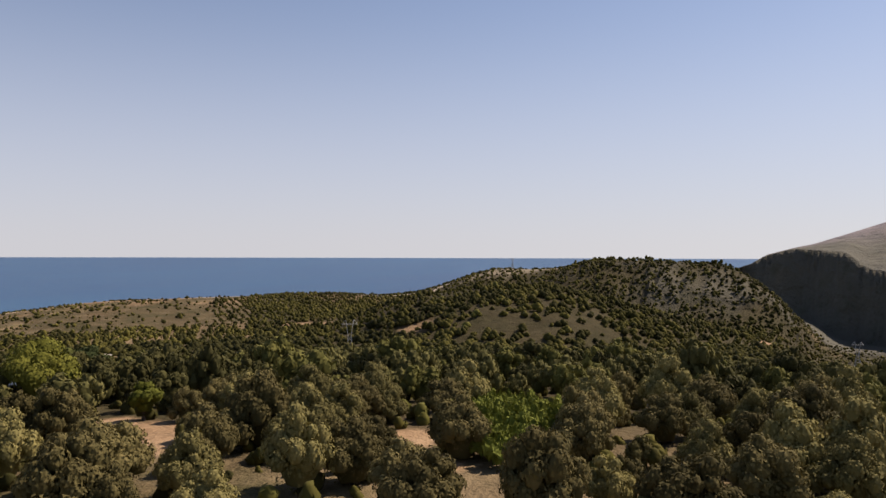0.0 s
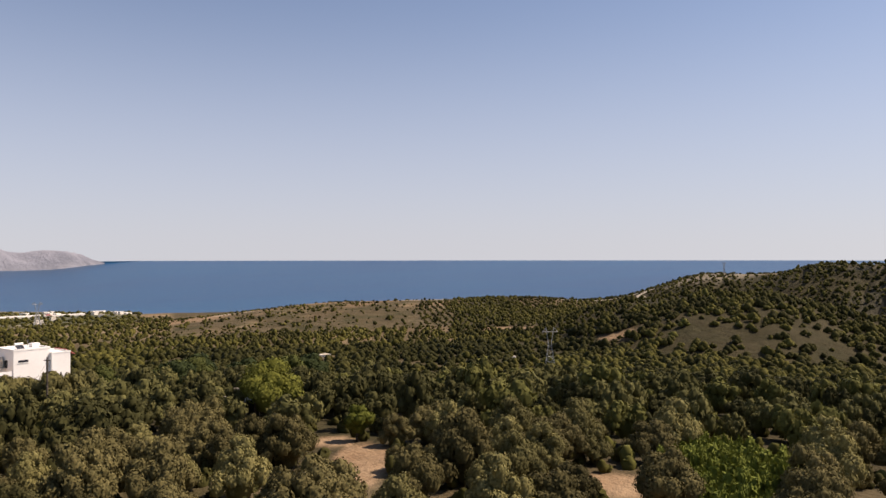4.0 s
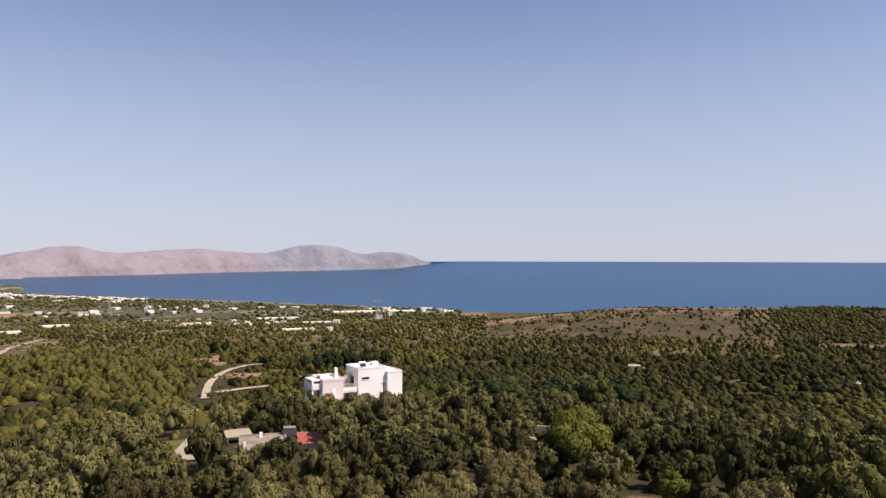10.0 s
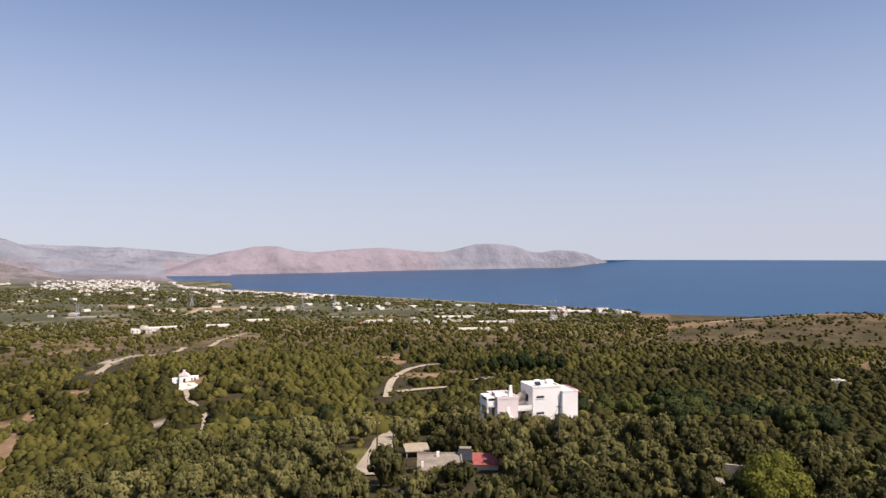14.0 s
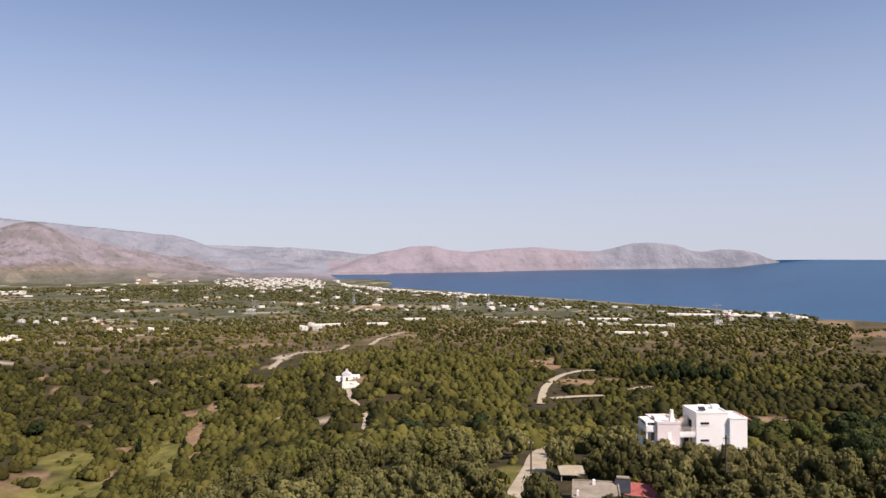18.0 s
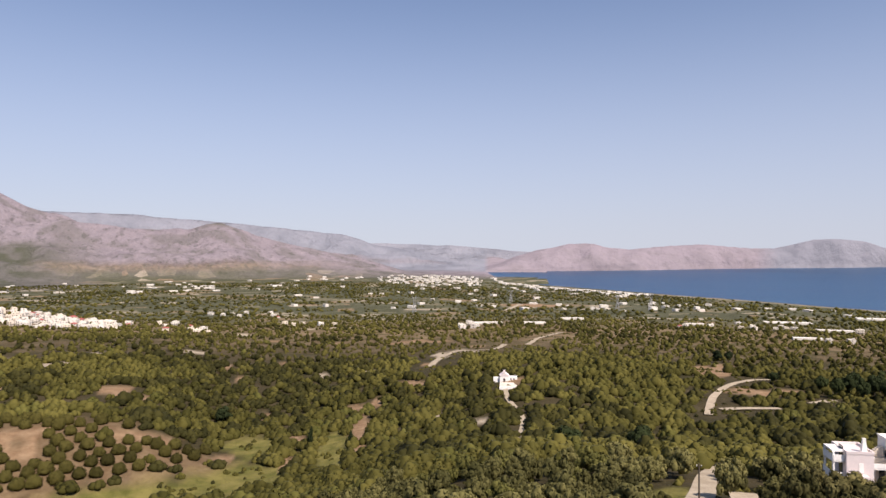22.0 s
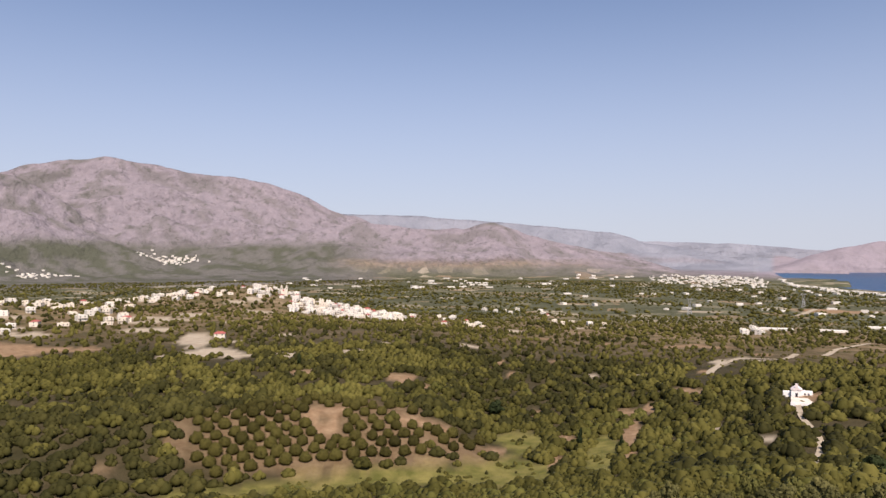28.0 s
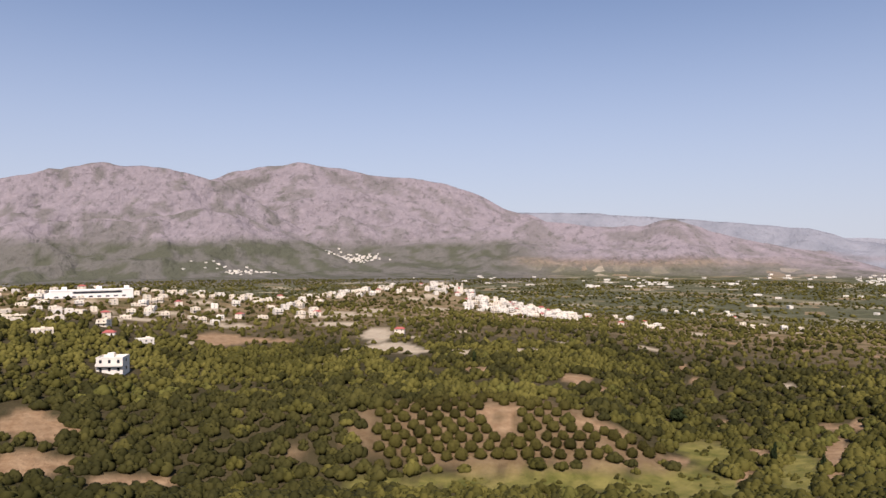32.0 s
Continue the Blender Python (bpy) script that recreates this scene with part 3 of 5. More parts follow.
me = mesh_from("ground", verts, faces, GROUND, True)
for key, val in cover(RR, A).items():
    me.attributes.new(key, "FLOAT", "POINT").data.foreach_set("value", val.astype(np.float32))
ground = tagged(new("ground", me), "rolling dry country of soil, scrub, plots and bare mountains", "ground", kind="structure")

verts, faces, A, RR = sheet(np.linspace(106, 262, 60), np.concatenate([[0.3, 3], np.geomspace(7, 9000, 58)]), lambda R, a: land(R, np.where(a > 180, 360 - a, a)) * 0 + np.interp(R, [0, 100, 400, 1500, 9000], [122, 121, 116, 130, 420]))
tagged(new("ground_behind", mesh_from("ground_behind", verts, faces, GROUND, True)), "hillside of dry scrub above the olive groves", "ground", kind="structure")

verts, faces, A, RR = sheet(np.linspace(-98, 27, 140), np.geomspace(1450, 60000, 120), lambda R, a: R * 0 - np.minimum(R * R / 3.0e6, R * 0.0042))
open_sea = np.interp(A, [-12, -6], [1, 0])
far_out = np.maximum(draw_in(RR) - 1912, 0) * 0.0430
verts[:, 2] = verts[:, 2] * (1 - open_sea) + far_out * open_sea
tagged(new("water", mesh_from("water", verts, faces, SEA, True)), "calm deep blue sea of a wide bay", "sea", kind="structure")

# ---- trees ----
# the last two patches only open the camera's view to the ground behind
BARE_SPOTS = EARTH + SANDY + MEADOW + [(66.4, 492, 20, 16), (80, 560, 16, 14)]
HOUSES = []     # bearing, distance, clear radius
TRACKS = []     # rows of world places along every road


def leaf_cloud(rng, lobes, count, size, flat=0.8):
    """Leaf tufts (one triangle each) on the shells of lobes (x, y, z, radius)."""
    w = np.array([l[3] ** 2 for l in lobes])
    pick = rng.choice(len(lobes), count, p=w / w.sum())
    L = np.array(lobes)[pick]
    d = rng.normal(size=(count, 3))
    d[:, 2] = np.where(d[:, 2] < -0.35, -d[:, 2] * 0.6, d[:, 2])
    d /= np.linalg.norm(d, axis=1)[:, None]
    c = L[:, :3] + d * L[:, 3:] * rng.uniform(0.86, 1.12, (count, 1)) * np.array([1, 1, flat])
    n = d + rng.normal(size=(count, 3)) * 0.26
    n /= np.linalg.norm(n, axis=1)[:, None]
    u = np.cross(n, rng.normal(size=(count, 3)))
    u /= np.linalg.norm(u, axis=1)[:, None]
    v = np.cross(n, u)
    s = size * rng.uniform(0.6, 1.35, (count, 1))
    q = np.stack([c - u * s - v * s * 0.55, c + u * s - v * s * 0.55, c + v * s * 1.1 - n * s * 0.2], 1)
    return q.reshape(-1, 3), np.arange(count * 3).reshape(-1, 3)


def ball(rng, rings, segs, wob):
    """A lumpy rounded shell of unit size, closed on top."""
    th = np.linspace(0.48, np.pi - 0.75, rings)
    ph = np.linspace(0, 2 * np.pi, segs, endpoint=False)
    T, P = np.meshgrid(th, ph, indexing="ij")
    P = P + 0.5 * (np.arange(rings) % 2)[:, None] * 2 * np.pi / segs
    r = 1 + wob * (rng.random(T.shape) - 0.5)
    v = np.stack([r * np.sin(T) * np.cos(P), r * np.sin(T) * np.sin(P), r * np.cos(T)], -1).reshape(-1, 3)
    v = np.concatenate([v, [[0, 0, 0.98]]])
    i = np.arange(rings * segs).reshape(rings, segs)
    j = np.roll(i, -1, 1)
    top = np.stack([i[0], j[0], np.full(segs, rings * segs)], -1)
    return v, np.concatenate([np.stack([i[:-1], i[1:], j[1:]], -1).reshape(-1, 3), np.stack([i[:-1], j[1:], j[:-1]], -1).reshape(-1, 3), top])


def lobes_of(rng, n, spread=0.66, top=0.85, radius=(0.27, 0.44)):
    out = [(0, 0, 0.50 + top * 0.15, 0.56)]
    for k in range(n):
        a = 2.4 * k + rng.uniform(-0.5, 0.5)
        d = spread * math.sqrt((k + 0.6) / n) * rng.uniform(0.85, 1.15)
        out.append((d * math.cos(a), d * math.sin(a), 0.45 + top * (1 - (d / 0.8) ** 2) * rng.uniform(0.55, 1.1), rng.uniform(*radius)))
    return out


def tree_shell(seed, lobes, leaves, size, core=(5, 8), radius=(0.27, 0.44), inner=0.84):
    """Crown of unit radius: dark lumpy cores inside a cloud of leaf tufts."""
    rng = np.random.default_rng(seed)
    L = lobes_of(rng, lobes, radius=radius)
    vs, fs, n = [], [], 0
    if leaves:
        v, f = leaf_cloud(rng, L, leaves, size)
        vs.append(v), fs.append(f)
        n = len(v)
    for x, y, z, r in L:
        v, f = ball(rng, core[0], core[1], 0.3)
        vs.append(v * r * (inner if leaves else 1.0) * np.array([1, 1, 0.85]) + np.array([x, y, z]))
        fs.append(f + n)
        n += len(v)
    return np.concatenate(vs), np.concatenate(fs)


def puff_shell(seed, bumps, leaves, size, grid=(7, 11), under=0.62):
    """A round crown of unit radius: one billowing shell with rounded lobes, and leaf tufts that lie on it."""
    rng = np.random.default_rng(seed)
    k = np.arange(bumps) + 0.5
    tilt, turn = np.arccos(1 - 1.35 * k / bumps), k * 2.4 + rng.uniform(-0.35, 0.35, bumps)
    L = np.stack([np.sin(tilt) * np.cos(turn), np.sin(tilt) * np.sin(turn), np.cos(tilt)], -1)
    swell, narrow = rng.uniform(0.16, 0.36, bumps), rng.uniform(0.34, 0.5, bumps)

    def reach(d):
        away = np.arccos(np.clip(d @ L.T, -1, 1))
        return 0.70 + (swell * np.exp(-(away / narrow) ** 2)).max(-1)

    def placed(d):
        p = d * reach(d)[:, None]
        p[:, 2] = np.where(p[:, 2] < 0, p[:, 2] * under, p[:, 2] * 0.92)
        return p + np.array([0, 0, 0.52])

    rings, segs = grid
    T, Q = np.meshgrid(np.linspace(0.10, np.pi - 0.35, rings), np.linspace(0, 2 * np.pi, segs, endpoint=False), indexing="ij")
    T = T + rng.uniform(-0.12, 0.12, T.shape)
    d = np.stack([np.sin(T) * np.cos(Q), np.sin(T) * np.sin(Q), np.cos(T)], -1).reshape(-1, 3)
    v = placed(d) * (1 + rng.uniform(-0.05, 0.05, (len(d), 1)))
    i = np.arange(rings * segs).reshape(rings, segs)
    j = np.roll(i, -1, 1)
    f = np.concatenate([np.stack([i[:-1], i[1:], j[1:]], -1).reshape(-1, 3), np.stack([i[:-1], j[1:], j[:-1]], -1).reshape(-1, 3),
                        np.array([[i[0, 0], i[0, n], i[0, n + 1]] for n in range(1, segs - 1)])])
    if not leaves:
        return v, f
    d = rng.normal(size=(leaves, 3))
    d[:, 2] = np.where(d[:, 2] < -0.4, -d[:, 2], d[:, 2])
    d /= np.linalg.norm(d, axis=1)[:, None]
    c = placed(d)
    c = c + d * rng.uniform(-0.05, 0.11, (leaves, 1))
    n = d + np.array([0, 0, 0.15]) + rng.normal(size=(leaves, 3)) * 0.30
    n /= np.linalg.norm(n, axis=1)[:, None]
    u = np.cross(n, rng.normal(size=(leaves, 3)))
    u /= np.linalg.norm(u, axis=1)[:, None]
    w = np.cross(n, u)
    q = size * rng.uniform(0.6, 1.3, (leaves, 1))
    tuft = np.stack([c - u * q - w * q * 0.6, c + u * q - w * q * 0.6, c + w * q * 1.1 - n * q * 0.25], 1).reshape(-1, 3)
    return np.concatenate([v, tuft]), np.concatenate([f, np.arange(leaves * 3).reshape(-1, 3) + len(v)])


def clump_shell(seed, lobes, leaves, size, grid=(3, 5)):
    """A crown of unit radius as a handful of unequal rounded clumps, ragged with leaf tufts."""
    rng = np.random.default_rng(seed)
    L = [(rng.uniform(-0.1, 0.1), rng.uniform(-0.1, 0.1), 0.72, rng.uniform(0.44, 0.56))]
    for k in range(lobes - 1):
        a, out = 2 * math.pi * k / (lobes - 1) + rng.uniform(-0.45, 0.45), rng.uniform(0.34, 0.60)
        L.append((out * math.cos(a), out * math.sin(a), rng.uniform(0.28, 0.58), rng.uniform(0.40, 0.58)))
    vs, fs, n = [], [], 0
    for x, y, z, r in L:
        v, f = ball(rng, *grid, 0.24)
        vs.append(v * r * np.array([1, 1, 0.88]) + np.array([x, y, z]))
        fs.append(f + n)
        n += len(v)
    if leaves:
        v, f = leaf_cloud(rng, L, leaves, size, 0.88)
        vs.append(v), fs.append(f + n)
    return np.concatenate(vs), np.concatenate(fs)


def stock_of(p, dab):
    """What each plant is: its shade, whether a dark carob, whether a fresh yellowish broadleaf. Kinds grow in clumps."""
    R, az = np.hypot(p[:, 0], p[:, 1]), np.degrees(np.arctan2(-p[:, 0], p[:, 1]))
    clump = fbm(p[:, 0] / 55, p[:, 1] / 55, 3, 87)
    # dark share by bearing: carobs and pines, plus deep shade done as darker plants
    dark = 0.03 + 1.0 * bump(az + 26, 16) * np.clip((560 - R) / 60, 0, 1) * np.clip((R - 60) / 120, 0.7, 1) + 0.7 * bump(az - 1, 5) * bump(R - 310, 40) + 0.45 * bump(az - 42, 9) * bump(R - 560, 130) + 0.4 * bump(az - 88, 9) * bump(R - 330, 120)
    dark = dark + 0.45 * np.clip((az + 40) / -20, 0, 1) * bump(R - 200, 120) + np.clip((clump - 0.52) / 0.06, 0, 1) * 0.5 + 0.25 * ((az < -12) & (R > 420)) + 0.75 * np.clip((az - 62) / 6, 0, 1) * np.clip((430 - R) / 60, 0, 1)
    fresh = 0.01 + np.clip((0.36 - clump) / 0.05, 0, 1) * np.where(R > 420, 0.06, 0.3) + 0.08 * bump(az - 22, 12) * bump(R - 170, 90)
    draw, pick = dab.random(len(p)), dab.random(len(p))
    carob = draw < dark
    return np.stack([dab.random(len(p)), carob * dab.uniform(0.6, 1, len(p)), (pick < fresh) & ~carob], -1)


def many(name, shells, places, mat, label, category):
    """One mesh of many plants: places are x, y, z, radius, height, kind, turn."""
    vs, fs, shade, n = [], [], [], 0
    P = np.array(places)
    dab = np.random.default_rng(len(P))
    for k, (v, f) in enumerate(shells):
        p = P[P[:, 5].astype(int) == k]
        if not len(p):
            continue
        c, s = np.cos(p[:, 6])[:, None], np.sin(p[:, 6])[:, None]
        wide_x, wide_y = dab.uniform(0.82, 1.3, (len(p), 1)), dab.uniform(0.8, 1.15, (len(p), 1))
        vx, vy = v[None, :, 0] * wide_x, v[None, :, 1] * wide_y
        X = (vx * c - vy * s) * p[:, 3:4] + p[:, 0:1]
        Y = (vx * s + vy * c) * p[:, 3:4] + p[:, 1:2]
        Z = v[None, :, 2] * p[:, 4:5] + p[:, 2:3]
        vs.append(np.stack([X, Y, Z], -1).reshape(-1, 3))
        fs.append((f[None] + (np.arange(len(p)) * len(v))[:, None, None] + n).reshape(-1, f.shape[1]))
        n += len(p) * len(v)
        shade.append(np.repeat(stock_of(p, dab), len(v), 0))
    me = mesh_from(name, np.concatenate(vs), np.concatenate(fs), mat)
    stock = np.concatenate(shade)
    for k, key in enumerate(("tint", "carob", "fresh")):
        me.attributes.new(key, "FLOAT", "POINT").data.foreach_set("value", stock[:, k].astype(np.float32))
    return tagged(new(name, me), label, category, kind="stuff")


def free(R, az, margin=0.0):
    """Whether a tree may stand there: no bare spot, house or road."""
    ok = blot(R, az, BARE_SPOTS) < 0.3
    x, y = -np.sin(np.radians(az)) * R, np.cos(np.radians(az)) * R
    for a0, R0, clear in HOUSES:
        hx, hy = -math.sin(radians(a0)) * R0, math.cos(radians(a0)) * R0
        ok &= np.hypot(x - hx, y - hy) > clear + margin
    for line, width in TRACKS:
        for (x0, y0), (x1, y1) in zip(line[:-1], line[1:]):
            t = np.clip(((x - x0) * (x1 - x0) + (y - y0) * (y1 - y0)) / ((x1 - x0) ** 2 + (y1 - y0) ** 2), 0, 1)
            ok &= np.hypot(x - x0 - t * (x1 - x0), y - y0 - t * (y1 - y0)) > width + margin
    return ok


def scatter(rng, r0, r1, az0, az1, step, jitter=0.42):
    """Jittered places between two distances, as R, az."""
    n = int(2 * r1 / step) + 2
    g = (np.arange(n) - n / 2) * step
    X, Y = np.meshgrid(g, g)
    X = X + (np.arange(n) % 2)[:, None] * step / 2
    X, Y = X + rng.uniform(-jitter, jitter, X.shape) * step, Y + rng.uniform(-jitter, jitter, X.shape) * step
    R, az = np.hypot(X, Y).ravel(), np.degrees(np.arctan2(-X, Y)).ravel()
    k = (R > r0) & (R < r1) & (az > az0) & (az < az1)
    return R[k], az[k]


def thick(R, az):
    """How densely the country is wooded, 0 to 1."""
    x, y = -np.sin(np.radians(az)) * R, np.cos(np.radians(az)) * R
    n = fbm(x / 130, y / 130, 3, 21)
    d = np.clip(1.3 - np.abs(n - 0.44) * 2.2, 0, 1)
    d = np.where(R > 520, d * np.clip(1.1 - (R - 520) / 1500, np.where(R > 1000, 0.5, 0.85), 1), d)
    gaps = fbm(x / 40, y / 40, 3, 27)
    d = np.where((R > 230) & (gaps > 0.60), d * 0.12, d)
    d = np.where((az > 30) & (R < 560) & (gaps < 0.66), 1.0, d)
    hill = (az < -14) & (R > 565)
    d = np.where(hill, np.clip((n - 0.30) * 3.2, 0.12, 0.85), d)
    d = np.where(hill & (az > -36), d * 0.6, d)
    d = np.where((az < -52) & (R > 700), d * 0.3, d)
    return np.where((az < -76.5) & (R > 560), 0.06, d)


def plant(rng, R, az, radius, kinds, squash=(0.8, 1.1), low=0.55, dense=True):
    ok = free(R, az, 0.6)
    if dense:
        ok &= rng.random(len(R)) < thick(R, az)
    R, az = R[ok], az[ok]
    x, y, z = spot(R, az, land(R, az))
    shrink = draw_in(R) / R
    rad = rng.uniform(*radius, len(R)) * np.where(rng.random(len(R)) < 0.15, 0.65, rng.uniform(0.78, 1.22, len(R))) * shrink
    high = rad * rng.uniform(*squash, len(R)) * 1.25
    z = z - (0 if low is None else low) * shrink
    return np.stack([x, y, z, rad, high, rng.integers(0, kinds, len(R)), rng.uniform(0, 6.28, len(R))], -1)


def orchard():
    """Staggered rows of round olives on the slope over the meadow, as R, az."""
    dice = random.Random(8)
    out = []
    for j in range(10):
        for i in range(-11, 22):
            az = 56 + math.degrees((i * 7.5 + (j % 2) * 3.75 + dice.uniform(-1.0, 1.0)) / 330)
            R = np.interp(az, [45.8, 50.5, 57.4, 63.8, 68], [336, 317, 311, 308, 304]) + j * 6.9 + dice.uniform(-1.0, 1.0)
            if 46 < az < 68 and R < np.interp(az, [45.8, 49, 53.5, 58.3, 61.3, 68], [344, 350, 358, 376, 370, 356]) and dice.random() > 0.04:
                out.append((R, az))
    return np.array(out)


def olive_tree(shell, trunk_seed, mat=OLIVE):
    """One tree with its trunk and crown, as a thing to be copied."""
    rng = random.Random(trunk_seed)
    top = new("olive_tree")
    bm = bmesh.new()
    rings = []
    for k in range(6):
        t = k / 5
        r = 0.30 * (1 - 0.55 * t) + (0.10 if k == 0 else 0)
        cx, cy = 0.22 * math.sin(2.2 * t + trunk_seed), 0.18 * math.sin(3.1 * t)
        rings.append([bm.verts.new((cx + r * math.cos(q * math.pi / 4) * rng.uniform(0.8, 1.2), cy + r * math.sin(q * math.pi / 4) * rng.uniform(0.8, 1.2), t * 2.2 - 0.3)) for q in range(8)])
    for lo, hi in zip(rings[:-1], rings[1:]):
        for q in range(8):
            bm.faces.new((lo[q], lo[(q + 1) % 8], hi[(q + 1) % 8], hi[q]))
    for k in range(4):
        a = k * 1.57 + rng.uniform(-0.4, 0.4)
        base = Vector((0.15, 0.1, 1.5))
        tip = base + Vector((1.5 * math.cos(a), 1.5 * math.sin(a), 1.3))
        lo = [bm.verts.new(base + Vector((0.13 * math.cos(q * 1.257), 0.13 * math.sin(q * 1.257), 0))) for q in range(5)]
        hi = [bm.verts.new(tip + Vector((0.05 * math.cos(q * 1.257), 0.05 * math.sin(q * 1.257), 0))) for q in range(5)]
        for q in range(5):
            bm.faces.new((lo[q], lo[(q + 1) % 5], hi[(q + 1) % 5], hi[q]))
    part("trunk", bm, BARK, top)
    v, f = shell
    crown = new("crown", mesh_from("crown", v * np.array([3.3, 3.3, 3.9]) + np.array([0, 0, -0.9]), f, mat))
    crown.parent = top
    return top

# ---- where roads, houses and the vineyard lie ----


def way_of(points):
    """Places (x, y) along bearings and distances."""
    return [(-math.sin(radians(a)) * r, math.cos(radians(a)) * r) for a, r in points]


ROADS = [
    ("track", [(9.0, 100), (8.4, 113), (7.85, 126), (7.75, 138), (7.5, 150), (6.9, 160), (5.8, 167), (4.6, 170)], 2.0, "pale dirt lane curving up past the cottages"),
    ("track", [(7.75, 352), (7.64, 372), (7.43, 398), (6.78, 428), (5.9, 456), (4.6, 482), (3.4, 490)], 1.9, "pale dirt track bending round a terrace"),
    ("track", [(6.9, 366), (5.6, 372), (4.0, 377), (2.9, 380)], 2.4, "pale strip of dirt track under the terrace"),
    ("track", [(0.9, 407), (0.2, 416), (-0.45, 425)], 2.6, "pale strip of dirt track below the wood"),
    ("track", [(23.0, 372), (22.8, 350), (22.2, 335), (21.5, 316), (21.7, 285), (21.9, 252)], 1.2, "pale concrete track climbing to the chapel"),
    ("track", [(29.0, 505), (28.8, 525), (28.0, 582), (27.1, 630), (25.6, 638), (24.1, 641), (23.5, 670), (23.2, 702)], 2.6, "pale dirt road along the hillside"),
    ("track", [(21.4, 700), (21.2, 716), (20.7, 780), (19.7, 832), (18.7, 889)], 2.6, "pale dirt road on the slope"),
    ("track", [(-50.6, 900), (-50.2, 940), (-51.4, 960), (-47, 985), (-44, 1000)], 3.5, "dirt track over the hill"),
    ("track", [(17.2, 1560), (15.0, 1760)], 5.0, "straight farm road over the plain"),
    ("track", [(23.2, 1500), (22.0, 1750)], 5.0, "straight farm road over the plain"),
]
TRACKS += [(way_of(line), width + (1.9 if line[0][0] == 23.0 else 4.2 if line[0][1] > 200 else 0.9)) for _, line, width, _ in ROADS]
# trees cleared on the camera side of six tracks, to keep the tracks in view
SIGHT_GAPS = [(way_of([(a, r - back) for a, r in ROADS[k][1]]), wide) for k, back, wide in ((5, 22, 18.0), (6, 22, 18.0), (1, 11, 8.0), (2, 12, 8.0), (3, 10, 7.0), (4, 5, 1.5))]
TRACKS += SIGHT_GAPS
VINES = (-56.2, 60.0, 4.7, 13.0)    # bearing, distance, half width, half depth
BARE_SPOTS += [VINES]
# some circles hold no house and only keep trees out of the camera's view
HOUSES += [(-5.6, 135, 6.5), (-2.4, 135, 5), (0, 134, 4.5), (3.0, 100, 4.3), (0.2, 104, 3.5), (5.0, 118, 3.4), (5.1, 111, 3.2), (5.3, 105, 2.8), (-18.6, 91.5, 3.6), (-21.4, 86, 3.6), (5.64, 89, 1.8), (5.7, 85.5, 1.6), (23.1, 392, 10), (22.7, 378, 9), (3.0, 94, 2.0), (8.3, 114, 4.8), (8.6, 106, 4.2), (0.7, 97, 3.2), (-54.5, 43.5, 4.5), (-57.5, 45, 3), (87.6, 447, 14), (85.6, 540, 11), (88, 548, 8), (92.2, 530, 10),
           (88.3, 600, 12), (66.6, 640, 12), (89.2, 900, 36), (-25.5, 485, 8), (-40.4, 450, 8), (-41.1, 446, 4)]
# village clusters: bearings, distances, houses, plaster
CLUSTERS = [
    ((52.5, 60.5), (985, 1130), 56, "white"),    ((53.0, 61.5), (985, 1150), 64, "white"), ((60.5, 66), (1080, 1240), 26, "white"), ((66, 73), (1060, 1220), 34, "cream"),
    ((73, 79.5), (760, 1120), 34, "cream"), ((79.5, 88), (700, 1130), 46, "cream"), ((88, 96), (700, 1060), 26, "cream"), ((47.5, 52.5), (1050, 1180), 8, "white"),
    ((41, 46.2), (1300, 1480), 9, "white"), ((46, 50), (900, 1000), 5, "cream"), ((36, 41), (1000, 1150), 5, "cream"), ((24.2, 28.5), (900, 1120), 7, "white"),
    ((3, 10), (1050, 1250), 8, "white"), ((-6, 3), (850, 1250), 8, "white"), ((13, 20), (1500, 1700), 5, "white"), ((-12, -5), (1250, 1600), 5, "white"), ((90, 97), (480, 640), 5, "cream"),
]
dice = random.Random(5)
SITES = []
for (a0, a1), (r0, r1), count, paint in CLUSTERS:
    for k in range(count):
        for attempt in range(30):
            s = (dice.uniform(a0, a1), dice.uniform(r0, r1))
            p = way_of([s])[0]
            if all((p[0] - q[0]) ** 2 + (p[1] - q[1]) ** 2 > 11 ** 2 for q in [way_of([(o[0], o[1])])[0] for o in SITES]):
                break
        SITES.append((*s, paint if dice.random() < 0.75 else "cream"))
HOUSES += [(a, r, 8.5) for a, r, _ in SITES]

rng = np.random.default_rng(11)
# near trees, each a thing of its own
kinds = [olive_tree(tree_shell(100 + k, 38, 5600, 0.030, (3, 5), (0.14, 0.27), 0.80), k, OLIVE if k < 4 else OLIVE_DARK) for k in range(8)]
R, az = scatter(rng, 36, 240, -84, 98, 4.9)
keep = free(R, az, 0.8) & (rng.random(len(R)) < 0.95)
R, az = R[keep], az[keep]
close = R < np.interp(az, [-84, -35, -20, 0, 15, 30, 45, 70, 98], [30, 34, 37, 48, 56, 76, 112, 155, 165])
R_close, az_close = R[close], az[close]
R, az = R[~close], az[~close]
order = np.argsort(R)
R, az = R[order], az[order]
NEAREST = 112
